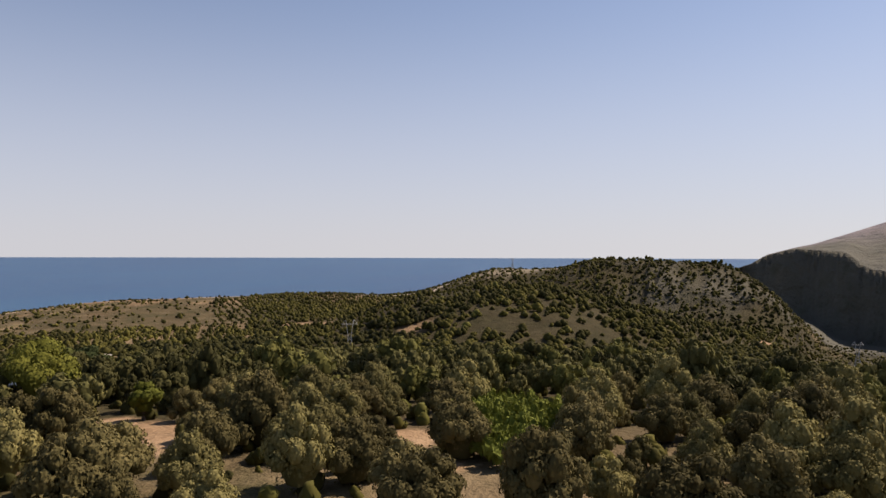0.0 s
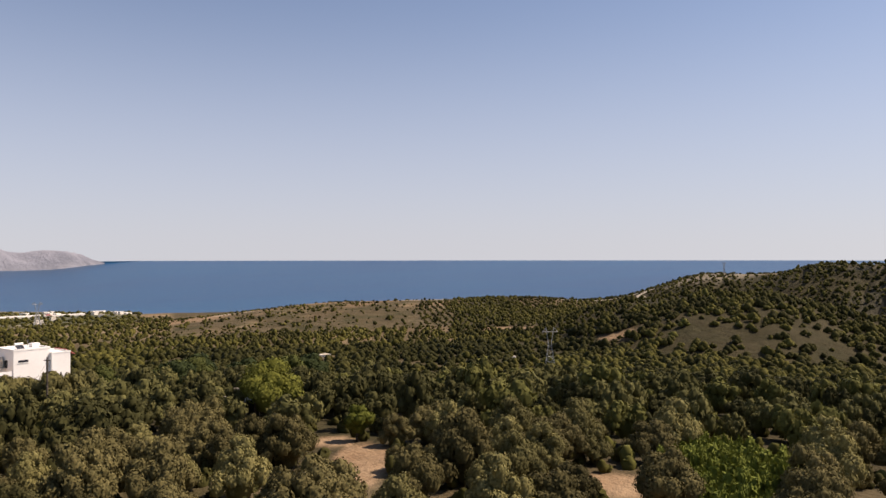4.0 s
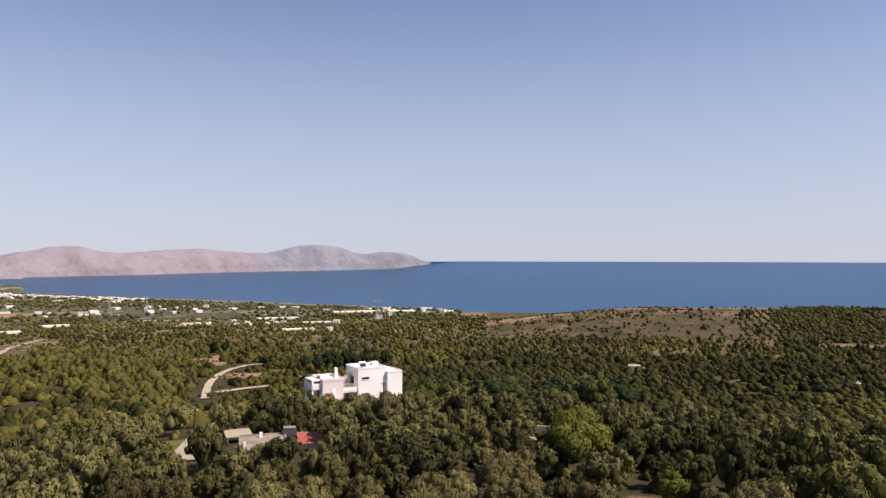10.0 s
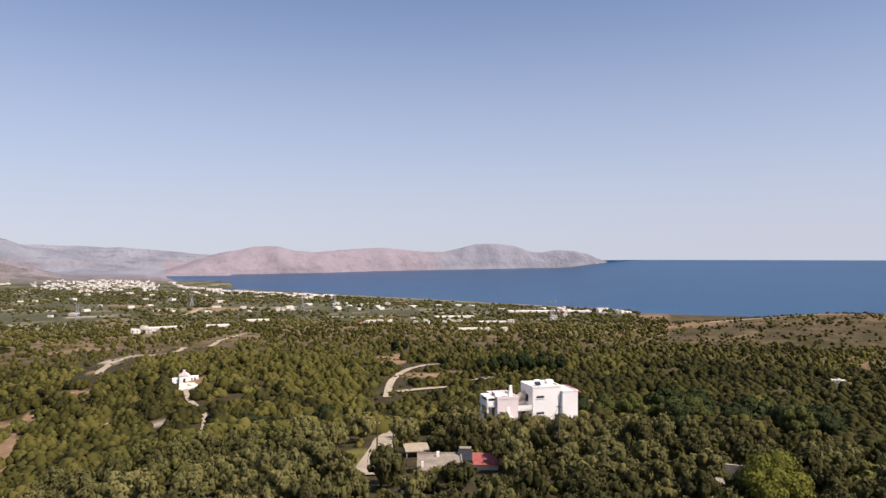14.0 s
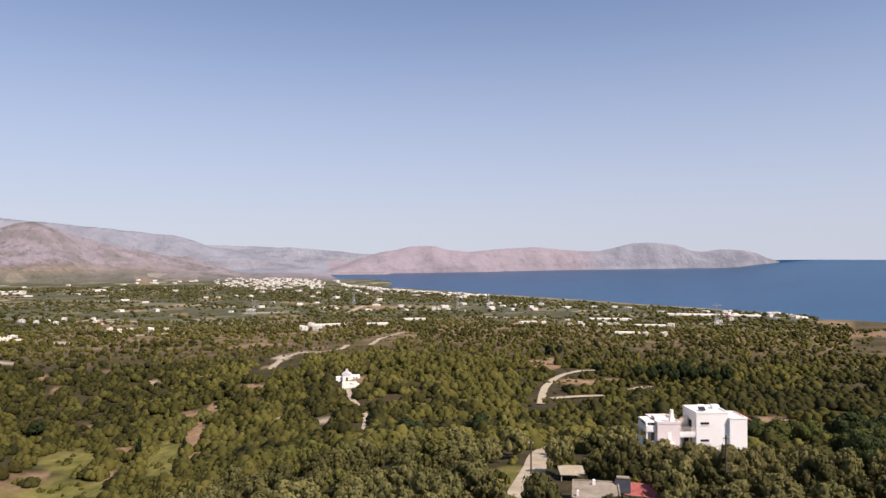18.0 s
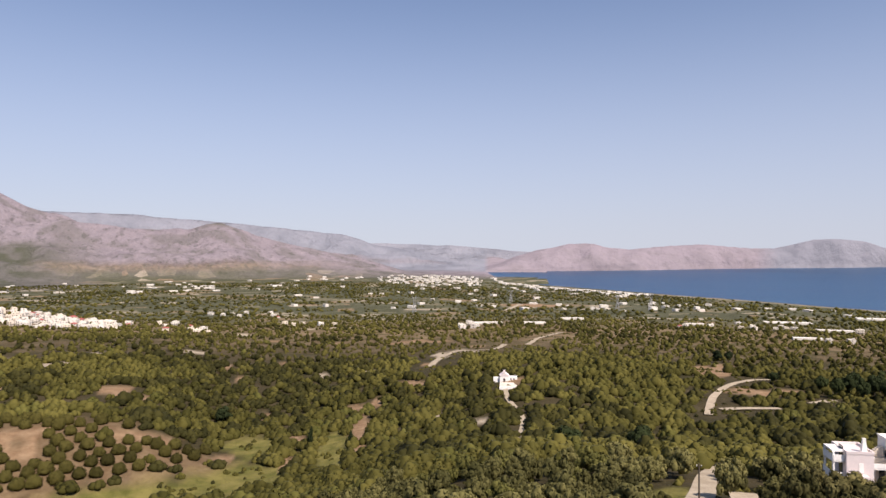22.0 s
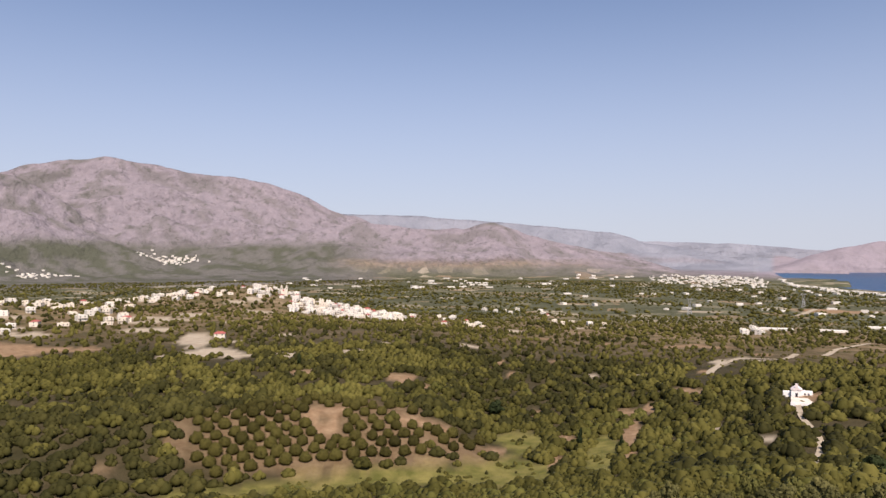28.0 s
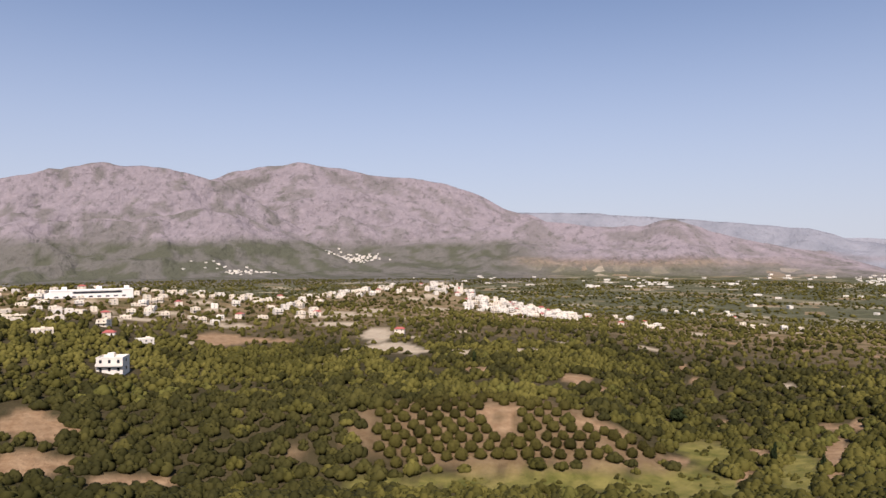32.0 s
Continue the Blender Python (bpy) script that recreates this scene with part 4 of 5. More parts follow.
for k in range(NEAREST):
    size = rng.uniform(0.58, 1.04) * (0.7 if rng.random() < 0.15 else 1)
    shady = rng.random() < (0.85 if -36 < az[k] < -6 else 0.4)
    ob = copy_thing(kinds[4 + k % 4 if shady else k % 4], Matrix())
    ob.matrix_world = Matrix.Translation(on_land(R[k], az[k], -0.15)) @ Matrix.Rotation(rng.uniform(0, 6.28), 4, "Z") @ Matrix.Diagonal((size, size, size * rng.uniform(0.95, 1.3), 1))
    tagged(ob, "dark green wild olive tree with a dense crown, on the slope" if shady else "grey-green olive tree with a gnarled trunk, on the slope", "tree", "olive trees of the slope")
for ob in kinds:
    for child in list(ob.children):
        bpy.data.objects.remove(child)
    bpy.data.objects.remove(ob)
mid = [tree_shell(200 + k, 13, 440, 0.070, (3, 5), (0.18, 0.32), 0.84) for k in range(5)]
soft = [clump_shell(250 + k, 7, 105, 0.082, (3, 5)) for k in range(6)]
R, az = R[NEAREST:], az[NEAREST:]
first = R < 150
many("olive_grove", mid, plant(rng, R[first], az[first], (2.1, 3.3), 5, (0.95, 1.25), dense=False), OLIVE_GROVE, "thick grove of olive trees on the hillside", "trees")
many("olive_grove", soft, plant(rng, R[~first], az[~first], (2.6, 3.9), 6, (0.72, 1.05), dense=False), OLIVE_MANY, "thick grove of olive trees down the slope", "trees")
wide = [clump_shell(300 + k, 6, 22, 0.10) for k in range(6)]
light = [clump_shell(330 + k, 3, 12, 0.13) for k in range(6)]
R, az = scatter(rng, 240, 560, -84, 98, 6.1, 0.5)
O = orchard()
ox, oy = -np.sin(np.radians(O[:, 0 + 1])) * O[:, 0], np.cos(np.radians(O[:, 1])) * O[:, 0]
x, y = -np.sin(np.radians(az)) * R, np.cos(np.radians(az)) * R
inside = np.array([np.min((ox - a) ** 2 + (oy - b) ** 2) < 42 for a, b in zip(x, y)])
P = plant(rng, R[~inside], az[~inside], (3.2, 5.2), 6, (0.55, 0.85))
P_near = np.hypot(P[:, 0], P[:, 1]) < 400
many("olive_wood", light, P[~P_near], OLIVE_MANY, "wooded slopes of olive and carob trees further down", "trees")
many("olive_wood", wide, P[P_near], OLIVE_MANY, "wooded slopes of olive and carob trees", "trees")
grown = [olive_tree(puff_shell(270 + k, 14, 420, 0.06, (9, 14)), 20 + k, ORCHARD) for k in range(4)]
ok = free(O[:, 0], O[:, 1], -1.5)
for k, (R0, a0) in enumerate(O[ok]):
    size = rng.uniform(0.86, 1.08)
    ob = copy_thing(grown[k % 4], Matrix())
    ob.matrix_world = Matrix.Translation(on_land(R0, a0, -0.2)) @ Matrix.Rotation(rng.uniform(0, 6.28), 4, "Z") @ Matrix.Diagonal((size, size, size * rng.uniform(0.95, 1.1), 1))
    tagged(ob, "round young olive tree in an orchard row on bare soil", "tree", "orchard olive trees")
for ob in grown:
    for child in list(ob.children):
        bpy.data.objects.remove(child)
    bpy.data.objects.remove(ob)
lump = [clump_shell(400 + k, 3, 8, 0.15) for k in range(4)]
many("slope_trees", wide, plant(rng, R_close, az_close, (2.3, 3.4), 5, (0.9, 1.2), dense=False), OLIVE_MANY, "olive trees on the upper slope of the hillside", "trees")
tiny = [puff_shell(480 + k, 4, 0, 0.2, (3, 5)) for k in range(4)]
bush = [clump_shell(450 + k, 2, 4, 0.2) for k in range(5)]
R, az = scatter(rng, 36, 135, -84, 98, 3.3, 0.6)
keep = R > np.interp(az, [-84, -35, -20, 0, 15, 30, 45, 70, 98], [30, 34, 37, 48, 56, 76, 112, 155, 165])
many("undergrowth", bush, plant(rng, R[keep], az[keep], (0.7, 1.5), 5, (0.7, 1.1), 0.3, False), OLIVE_MANY, "low shrubs and suckers between the olive trunks", "shrubs")
R, az = scatter(rng, 640, 1080, -84, -10, 5.2, 0.9)
x, y = -np.sin(np.radians(az)) * R, np.cos(np.radians(az)) * R
keep = rng.random(len(R)) < np.clip((0.6 * fbm(x / 95, y / 95, 3, 93) + 0.4 * fbm(x / 30, y / 30, 2, 95) - 0.24) * 6, 0.15, 1) * np.where((az > -35) & (R > 720), np.clip((fbm(x / 70, y / 40, 3, 45) - 0.42) * 5, 0.08, 0.6), 1)
R, az = R[keep], az[keep]
P = plant(rng, R, az, (1.0, 3.3), 4, (0.55, 0.85), 0.35, False)
many("scrub", tiny, P[rng.random(len(P)) < np.where(P[:, 0] > 0.73 * P[:, 1], 0.9, 0.85)], OLIVE_MANY, "low scrub and young olives over the dry hill", "shrubs")
R, az = scatter(rng, 560, 900, -82, -14, 5.9, 0.6)
x, y = -np.sin(np.radians(az)) * R, np.cos(np.radians(az)) * R
lush = fbm(x / 120, y / 120, 4, 97)
keep = rng.random(len(R)) < np.clip((lush - 0.29) * 8, 0.4, 0.97) * np.where(az < -36, np.clip((780 - R) / 60, 0.6, 1), np.clip((720 - R) / 80, 0.06, 0.7))
many("hill_wood", bush, plant(rng, R[keep], az[keep], (1.8, 3.9), 5, (0.75, 1.1), 0.5, False), OLIVE_MANY, "dense trees and tall scrub up the hill", "trees")
R, az = scatter(rng, 740, 1010, -48, -33, 9.0, 0.10)
keep = np.abs(fbm(R / 260, az / 9, 2, 91) - 0.42) < 0.14
many("hill_grove", lump, plant(rng, R[keep], az[keep], (2.0, 2.9), 4, (0.8, 1.1), 0.6, False), OLIVE_MANY, "olive trees in rows over the hill", "trees")
low = np.concatenate([np.array(line) + rng.uniform(-12, 12, (len(line), 2)) for line, _ in SIGHT_GAPS for _ in range(9)] + [np.array(way_of([(a0, r0)])) + rng.normal(size=(int(w * d / 22), 2)) * min(w, d) * 0.55 for a0, r0, w, d in MEADOW + [(8.0, 520, 15, 38), (4.6, 428, 12, 12), (2.4, 440, 14, 9), (-27, 990, 60, 20)]])
R, az = np.hypot(low[:, 0], low[:, 1]), np.degrees(np.arctan2(-low[:, 0], low[:, 1]))
Q = np.stack([*spot(R, az, land(R, az) - 0.3), rng.uniform(0.7, 1.9, len(R)), rng.uniform(0.7, 1.7, len(R)), rng.integers(0, 5, len(R)), rng.uniform(0, 6, len(R))], -1)
many("bushes", wide, Q, OLIVE_MANY, "low green bushes in meadows and on road verges", "shrubs")
R, az = scatter(rng, 560, 1350, -14, 98, 8.8, 0.85)
P = plant(rng, R, az, (2.0, 4.4), 4, (0.65, 0.95))
P_near = np.hypot(P[:, 0], P[:, 1]) < 850
many("far_trees", bush, P[P_near], OLIVE_MANY, "groves and scrub on far slopes", "trees")
many("village_grove", tiny, P[~P_near], OLIVE_MANY, "olive groves and scrub round the villages", "trees")
R, az = scatter(rng, 1300, 3300, -12, 98, 19, 0.5)
x, y = -np.sin(np.radians(az)) * R, np.cos(np.radians(az)) * R
keep = (land(R, az) > 3) & (R < shore(az) - 60) & (rng.random(len(R)) < np.clip((fbm(x / 240, y / 150, 3, 63) - 0.30) * 5, 0.1, 0.95))
many("plain_trees", tiny, plant(rng, R[keep], az[keep], (3, 7.5), 4, (0.4, 0.7), dense=False), OLIVE_MANY, "groves of the coastal plain", "trees")
# vines
R, az = scatter(rng, 44, 70, -64, -46, 1.05, 0.35)
keep = blot(R, az, [VINES]) > 0.4
vine = [tree_shell(500 + k, 3, 60, 0.32, (3, 5)) for k in range(3)]
many("vineyard", vine, np.concatenate([np.stack([*spot(R[keep], az[keep], land(R[keep], az[keep]) + 0.2)], -1), np.stack([rng.uniform(0.6, 0.95, keep.sum()), rng.uniform(0.9, 1.5, keep.sum()), rng.integers(0, 3, keep.sum()), rng.uniform(0, 6, keep.sum())], -1)], 1), VINE, "bright green patch of vines between olive trees", "vines")


def single_tree(name, R0, a0, radius, height, mat, seed, label, count=1500, lean=0.07):
    top = tagged(new(name), label, "tree")
    top.matrix_world = Matrix.Translation(on_land(R0, a0, -0.2))
    v, f = tree_shell(seed, 12, count, lean, (4, 7))
    bm = bmesh.new()
    bmesh.ops.create_cone(bm, cap_ends=True, segments=8, radius1=0.32, radius2=0.16, depth=height * 0.5, matrix=Matrix.Translation((0, 0, height * 0.25)))
    part("trunk", bm, BARK, top)
    crown = new("crown", mesh_from("crown", v * np.array([radius, radius, height * 0.62]) + np.array([0, 0, height * 0.12]), f, mat))
    crown.parent = top


single_tree("mulberry_tree", 85, -21.4, 4.4, 7.8, BRIGHT, 601, "bright yellow-green broadleaf tree by the shed", 4200, 0.036)
single_tree("lemon_tree", 74, -28.2, 1.8, 3.6, BRIGHT, 602, "small bright green tree at the clearing", 900)
for k, (a0, r0) in enumerate(((-7.6, 120), (-6.2, 118), (-4.9, 120.5), (-3.4, 119), (-2.1, 121), (-0.8, 119.5), (0.6, 121), (-8.6, 123))):
    single_tree("olive_tree", r0, a0, 2.9, 6.6, OLIVE, 660 + k, "tall grey-green olive tree before the white house", 900)
for k in range(16):
    a0, r0 = -7.5 - 1.15 * k + rng.uniform(-1, 1), rng.uniform(150, 215)
    if free(np.array([r0]), np.array([a0]), 3.0)[0]:
        single_tree("broadleaf_tree", r0, a0, rng.uniform(3.8, 5.2), rng.uniform(7.5, 9.5), LEAFY if k % 3 else PINE, 700 + k, "tall fresh green broadleaf tree over the grove" if k % 3 else "tall dark green tree over the grove", 1900, 0.05)
for k, a0 in enumerate((1.4, 3.2, 4.6)):
    single_tree("olive_tree", 89.8, a0, 1.7, 3.1, OLIVE, 680 + k, "small olive bush before the concrete-roofed cottage", 900)
for k, (a0, r0, w, h) in enumerate(((-16, 190, 6, 11), (-19.5, 200, 6, 10), (-14, 225, 6.5, 12), (-23, 215, 6, 10), (-0.6, 438, 4.2, 11), (-1.4, 450, 4.5, 12), (-2.2, 436, 4.0, 11), (-2.9, 452, 4.6, 12), (-3.6, 440, 4.2, 11), (-4.4, 455, 4.6, 12), (-5.2, 442, 4.0, 10), (-6.0, 450, 4.4, 11), (0.3, 452, 4.0, 10), (-3.2, 470, 4.5, 12), (-1.7, 468, 4.4, 12), (3.4, 470, 3.6, 8), (7.2, 585, 4, 9), (6.4, 590, 4, 9), (45, 400, 5, 9), (12.5, 200, 4.5, 8), (18, 215, 5, 8))):
    single_tree("carob_tree", r0, a0, w, h, PINE, 610 + k, "dark broad-crowned tree above the olive grove", 900, 0.1)
for k, (a0, r0, h) in enumerate(((38.3, 330, 11), (35.2, 322, 7), (60.5, 470, 9), (46.6, 1450, 14), (44.9, 1440, 13))):
    top = tagged(new("cypress"), "slender dark green cypress in the fields", "tree")
    top.matrix_world = Matrix.Translation(on_land(r0, a0, -0.2))
    v, f = tree_shell(640 + k, 8, 700, 0.12, (4, 6))
    crown = new("crown", mesh_from("crown", v * np.array([1.5, 1.5, h * 0.62]) + np.array([0, 0, 0.4]), f, PINE))
    crown.parent = top
    bm = bmesh.new()
    bmesh.ops.create_cone(bm, cap_ends=True, segments=7, radius1=0.2, radius2=0.12, depth=2.5, matrix=Matrix.Translation((0, 0, 1.0)))
    part("trunk", bm, BARK, top)

# ---- roads ----
for name, line, width, label in ROADS:
    pts = way_of(line)
    fine = []
    for (x0, y0), (x1, y1) in zip(pts[:-1], pts[1:]):
        n = max(2, int(math.hypot(x1 - x0, y1 - y0) / 4))
        fine += [(x0 + (x1 - x0) * k / n, y0 + (y1 - y0) * k / n) for k in range(n)]
    fine = np.array(fine + [pts[-1]])
    for _ in range(3):
        fine[1:-1] = (fine[:-2] + 2 * fine[1:-1] + fine[2:]) / 4
    d = np.gradient(fine, axis=0)
    d /= np.linalg.norm(d, axis=1)[:, None]
    side = np.stack([-d[:, 1], d[:, 0]], -1)
    wobble = 1 + 0.25 * (value(np.arange(len(fine)) * 0.4, np.zeros(len(fine)), 3) - 0.5)
    edge = [fine + side * width * k * wobble[:, None] for k in (-1, -0.5, 0, 0.5, 1)]
    rows = []
    for k, e in enumerate(edge):
        R, az = np.hypot(e[:, 0], e[:, 1]), np.degrees(np.arctan2(-e[:, 0], e[:, 1]))
        x, y, z = spot(R, az, land(R, az) + np.where(R > 300, 0.6, 0.22))
        rows.append(np.stack([x, y, z], -1))
    V = np.stack(rows, 1)
    n, m = V.shape[:2]
    i = np.arange(n * m).reshape(n, m)
    f = np.stack([i[:-1, :-1], i[1:, :-1], i[1:, 1:], i[:-1, 1:]], -1).reshape(-1, 4)[:, ::-1]
    tagged(new("road", mesh_from("road", V.reshape(-1, 3), f, ROAD, True)), label, "track", kind="structure")


# ---- the white house ----


def slab_roof(bm, x0, x1, y0, y1, z, rim=0.25, up=0.3):
    """A parapet round a flat roof whose floor lies at z."""
    box(bm, x0, x1, y0, y0 + rim, z, z + up)
    box(bm, x0, x1, y1 - rim, y1, z, z + up)
    box(bm, x0, x0 + rim, y0 + rim, y1 - rim, z, z + up)
    box(bm, x1 - rim, x1, y0 + rim, y1 - rim, z, z + up)


def house_frame(name, az, R, z, turn, label, category="house", group=""):
    top = tagged(new(name), label, category, group)
    x, y = way_of([(az, R)])[0]
    top.matrix_world = Matrix.Translation((x, y, z)) @ Matrix.Rotation(radians(turn), 4, "Z")
    return top


villa = house_frame("house", -4.05, 130, 123.7, 19, "white and pale pink flat-roofed house of staggered blocks among olives")
villa.matrix_world = villa.matrix_world @ Matrix.Scale(0.925, 4)
part("wall", block(0, 5.9, 0, 6.2, -11.5, -0.35), WHITE, villa, "white rendered main block")
bm = bmesh.new()
slab_roof(bm, -0.06, 5.96, -0.06, 6.26, -0.35)
part("parapet", bm, WHITE, villa)
part("wall", block(5.9, 9.1, -0.7, 5.2, -11.5, -1.25), WHITE, villa, "white rendered side block")
bm = bmesh.new()
slab_roof(bm, 5.85, 9.16, -0.76, 5.26, -1.25, 0.2, 0.22)
part("parapet", bm, WHITE, villa)
bm = bmesh.new()
for k in range(6):
    x = 9.1 + 0.28 * k
    z = -0.95 - 0.17 * k
    box(bm, x, x + 0.30, 1.0, 5.0, z - 0.10, z)
part("roof", bm, TERRACOTTA, villa, "small lean-to roof of red tiles")
for z in (-2.1, -5.2):
    slit = part("window", block(0.75, 2.35, -0.03, 0.12, z - 0.22, z + 0.2), DARK, villa, "narrow dark window slit")
    part("sill", block(0.65, 2.45, -0.10, 0.05, z - 0.34, z - 0.22), WHITE, slit)
for z in (-2.6, -5.6):
    w = part("window", block(-0.03, 0.1, 2.2, 3.4, z - 0.7, z + 0.6), DARK, villa)
part("door", block(-0.04, 0.08, 5.0, 6.1, -5.8, -3.6), DARK, villa)
bm = bmesh.new()
bmesh.ops.create_cone(bm, cap_ends=True, segments=12, radius1=0.26, radius2=0.26, depth=1.3, matrix=Matrix.Translation((1.9, 2.6, 0.55)) @ Matrix.Rotation(radians(90), 4, "Y"))
for x in (1.4, 2.4):
    box(bm, x - 0.04, x + 0.04, 2.55, 2.65, -0.35, 0.35)
    box(bm, x - 0.04, x + 0.04, 1.7, 1.78, -0.35, -0.1)
part("roof_tank", bm, WHITE, villa, "white solar water tank on its frame on the roof")
bm = bmesh.new()
vs = [bm.verts.new(v) for v in ((1.3, 1.65, -0.12), (2.5, 1.65, -0.12), (2.5, 2.45, 0.42), (1.3, 2.45, 0.42), (1.3, 1.7, -0.18), (2.5, 1.7, -0.18), (2.5, 2.5, 0.36), (1.3, 2.5, 0.36))]
for f in ((0, 1, 2, 3), (7, 6, 5, 4), (0, 4, 5, 1), (1, 5, 6, 2), (2, 6, 7, 3), (3, 7, 4, 0)):
    bm.faces.new([vs[i] for i in f])
part("collector", bm, COLLECTOR, villa, "dark solar collector")
part("antenna", block(3.55, 3.6, 3.0, 3.05, -0.35, 1.1), STEEL, villa)
part("wall", block(4.6, 5.9, 3.6, 4.9, -0.35, 0.35), WHITE, villa, "white stair head")


def blockl(x0, x1, *rest):
    """A block of the lower wing, whose lengths run a little shorter."""
    return block(x0 * 0.86, x1 * 0.86, *rest)


# left wing
part("wall", blockl(-8.5, -3.7, -0.4, 6.0, -11.5, -2.05), PINK, villa, "pale pink wing")
bm = bmesh.new()
slab_roof(bm, -7.36, -3.13, -0.46, 6.06, -2.05, 0.22, 0.45)
part("parapet", bm, PINK, villa)
part("wall", blockl(-7.9, -5.0, -1.7, -0.4, -11.5, -5.3), PINK, villa, "low pink porch")
part("window", blockl(-6.35, -5.55, -0.46, -0.3, -5.0, -3.5), WHITE, villa, "white closed shutters")
part("window", blockl(-7.3, -6.5, -0.44, -0.3, -5.05, -4.75), DARK, villa)
part("window", blockl(-7.1, -6.2, -1.75, -1.6, -7.2, -6.3), DARK, villa)
bm = bmesh.new()
for k in range(5):
    s = 0.42 - 0.04 * k
    box(bm, -4.1 - s, -4.1 + s, 1.2 - s, 1.2 + s, -2.05 + 0.36 * k, -2.05 + 0.36 * (k + 1))
box(bm, -4.35, -3.85, 0.95, 1.45, -0.25, 0.2)
part("chimney", bm, WHITE, villa, "tall tapering white chimney")
# link with terraces
part("wall", blockl(-3.7, 0.0, 2.6, 6.5, -11.5, -3.3), CREAM, villa)
part("balcony", blockl(-3.7, 0.0, 0.2, 2.7, -4.6, -4.35), WHITE, villa)
part("balustrade", blockl(-3.7, 0.0, 0.15, 0.3, -4.35, -3.6), WHITE, villa)
part("window", blockl(-3.0, -2.1, 2.5, 2.63, -6.3, -5.0), WHITE, villa)
part("door", blockl(-1.5, -0.5, 2.5, 2.63, -6.9, -4.8), DARK, villa)
for k in range(8):
    bm = bmesh.new()
    box(bm, -2.9 + 0.32 * k, -2.55 + 0.32 * k, 3.2, 4.3, -3.3, -3.05 + 0.22 * k)
    part("step", bm, CREAM, villa)
# balconies on the end
for z in (-3.35, -6.2):
    deck = part("balcony", blockl(-10.7, -8.5, 0.2, 4.6, z - 0.2, z), WHITE, villa)
    part("balustrade", blockl(-10.7, -10.55, 0.2, 4.6, z, z + 0.95), WHITE, deck)
    part("balustrade", blockl(-10.55, -8.6, 0.15, 0.3, z, z + 0.95), WHITE, deck)
    part("door", blockl(-8.56, -8.45, 1.2, 2.8, z + 0.02, z + 2.2), DARK, villa)
part("roof", blockl(-10.6, -8.5, 0.6, 4.6, -2.0, -1.75), WHITE, villa)
for x, y in ((-10.45, 0.45), (-10.45, 4.3)):
    part("column", blockl(x - 0.15, x + 0.15, y - 0.15, y + 0.15, -11.5, -2.0), WHITE, villa)
bm = block(9.5, 16, -3, 5, -9.9, -9.6)
terrace = house_frame("terrace", -3.85, 130, 123.2, 19, "pale concrete terrace beside the white house", "terrace")
part("paving", bm, CONCRETE, terrace)

# ---- cottages below ----
cot = house_frame("cottage", 3.0, 95.5, 118.8, 5, "small cottage with a flat concrete roof", "cottage")
part("wall", block(-2.9, 2.9, 0, 8, -5, -0.2), CREAM, cot)
part("roof", block(-3.1, 3.1, -0.2, 8.2, -0.2, 0.02), CONCRETE, cot, "bare flat concrete roof")
bm = bmesh.new()
slab_roof(bm, -3.1, 3.1, -0.2, 8.2, 0.02, 0.18, 0.16)
part("parapet", bm, CONCRETE, cot)
part("window", block(-2.2, -1.2, -0.04, 0.1, -2.4, -1.3), DARK, cot)
part("door", block(0.6, 1.5, -0.04, 0.1, -3.4, -1.3), DARK, cot)
part("vent", block(-2.5, -2.2, 1.6, 1.9, 0.02, 0.75), WHITE, cot)
part("roof_slope", block(-0.4, 0.0, 6.5, 6.9, 0.02, 0.7), WHITE, cot)
red = house_frame("red_roofed_cottage", -0.2, 103, 117.6, -4, "low cottage with a red tiled roof beside the concrete-roofed one", "cottage")
part("wall", block(-2.2, 2.2, 0.2, 4.4, -4.5, -0.1), CREAM, red)
bm = bmesh.new()
vs = [bm.verts.new(v) for v in ((-2.5, -0.1, -0.1), (2.5, -0.1, -0.1), (2.5, 4.7, -0.1), (-2.5, 4.7, -0.1), (-2.5, 2.3, 0.95), (2.5, 2.3, 0.95))]
for f in ((0, 1, 5, 4), (2, 3, 4, 5), (1, 2, 5), (3, 0, 4), (3, 2, 1, 0)):
    bm.faces.new([vs[i] for i in f])
part("roof", bm, TERRACOTTA, red, "faded red tiles")
heater = house_frame("solar_heater", 1.1, 102, 117.7, 2, "grey solar water heater on a frame on the roof", "heater")
bm = bmesh.new()
vs = [bm.verts.new(v) for v in ((-1.0, 0, 0.35), (1.0, 0, 0.35), (1.0, 1.2, 1.75), (-1.0, 1.2, 1.75), (-1.0, 0.08, 0.28), (1.0, 0.08, 0.28), (1.0, 1.28, 1.68), (-1.0, 1.28, 1.68))]
for f in ((0, 1, 2, 3), (7, 6, 5, 4), (0, 4, 5, 1), (1, 5, 6, 2), (2, 6, 7, 3), (3, 7, 4, 0)):
    bm.faces.new([vs[i] for i in f])
part("panel", bm, COLLECTOR, heater, "dark glass collector")
bm = bmesh.new()
bmesh.ops.create_cone(bm, cap_ends=True, segments=14, radius1=0.25, radius2=0.25, depth=1.7, matrix=Matrix.Translation((0, 1.45, 1.95)) @ Matrix.Rotation(radians(90), 4, "Y"))
part("tank", bm, CONCRETE, heater)
for x in (-0.9, 0.9):
    part("leg", block(x - 0.04, x + 0.04, 1.25, 1.33, -0.3, 1.8), STEEL, heater)
    part("leg", block(x - 0.04, x + 0.04, 0.0, 0.08, -0.3, 0.4), STEEL, heater)
shed = house_frame("shed", 5.0, 118, 115.9, 12, "open shed with a pale sheet roof by the lane", "shed")
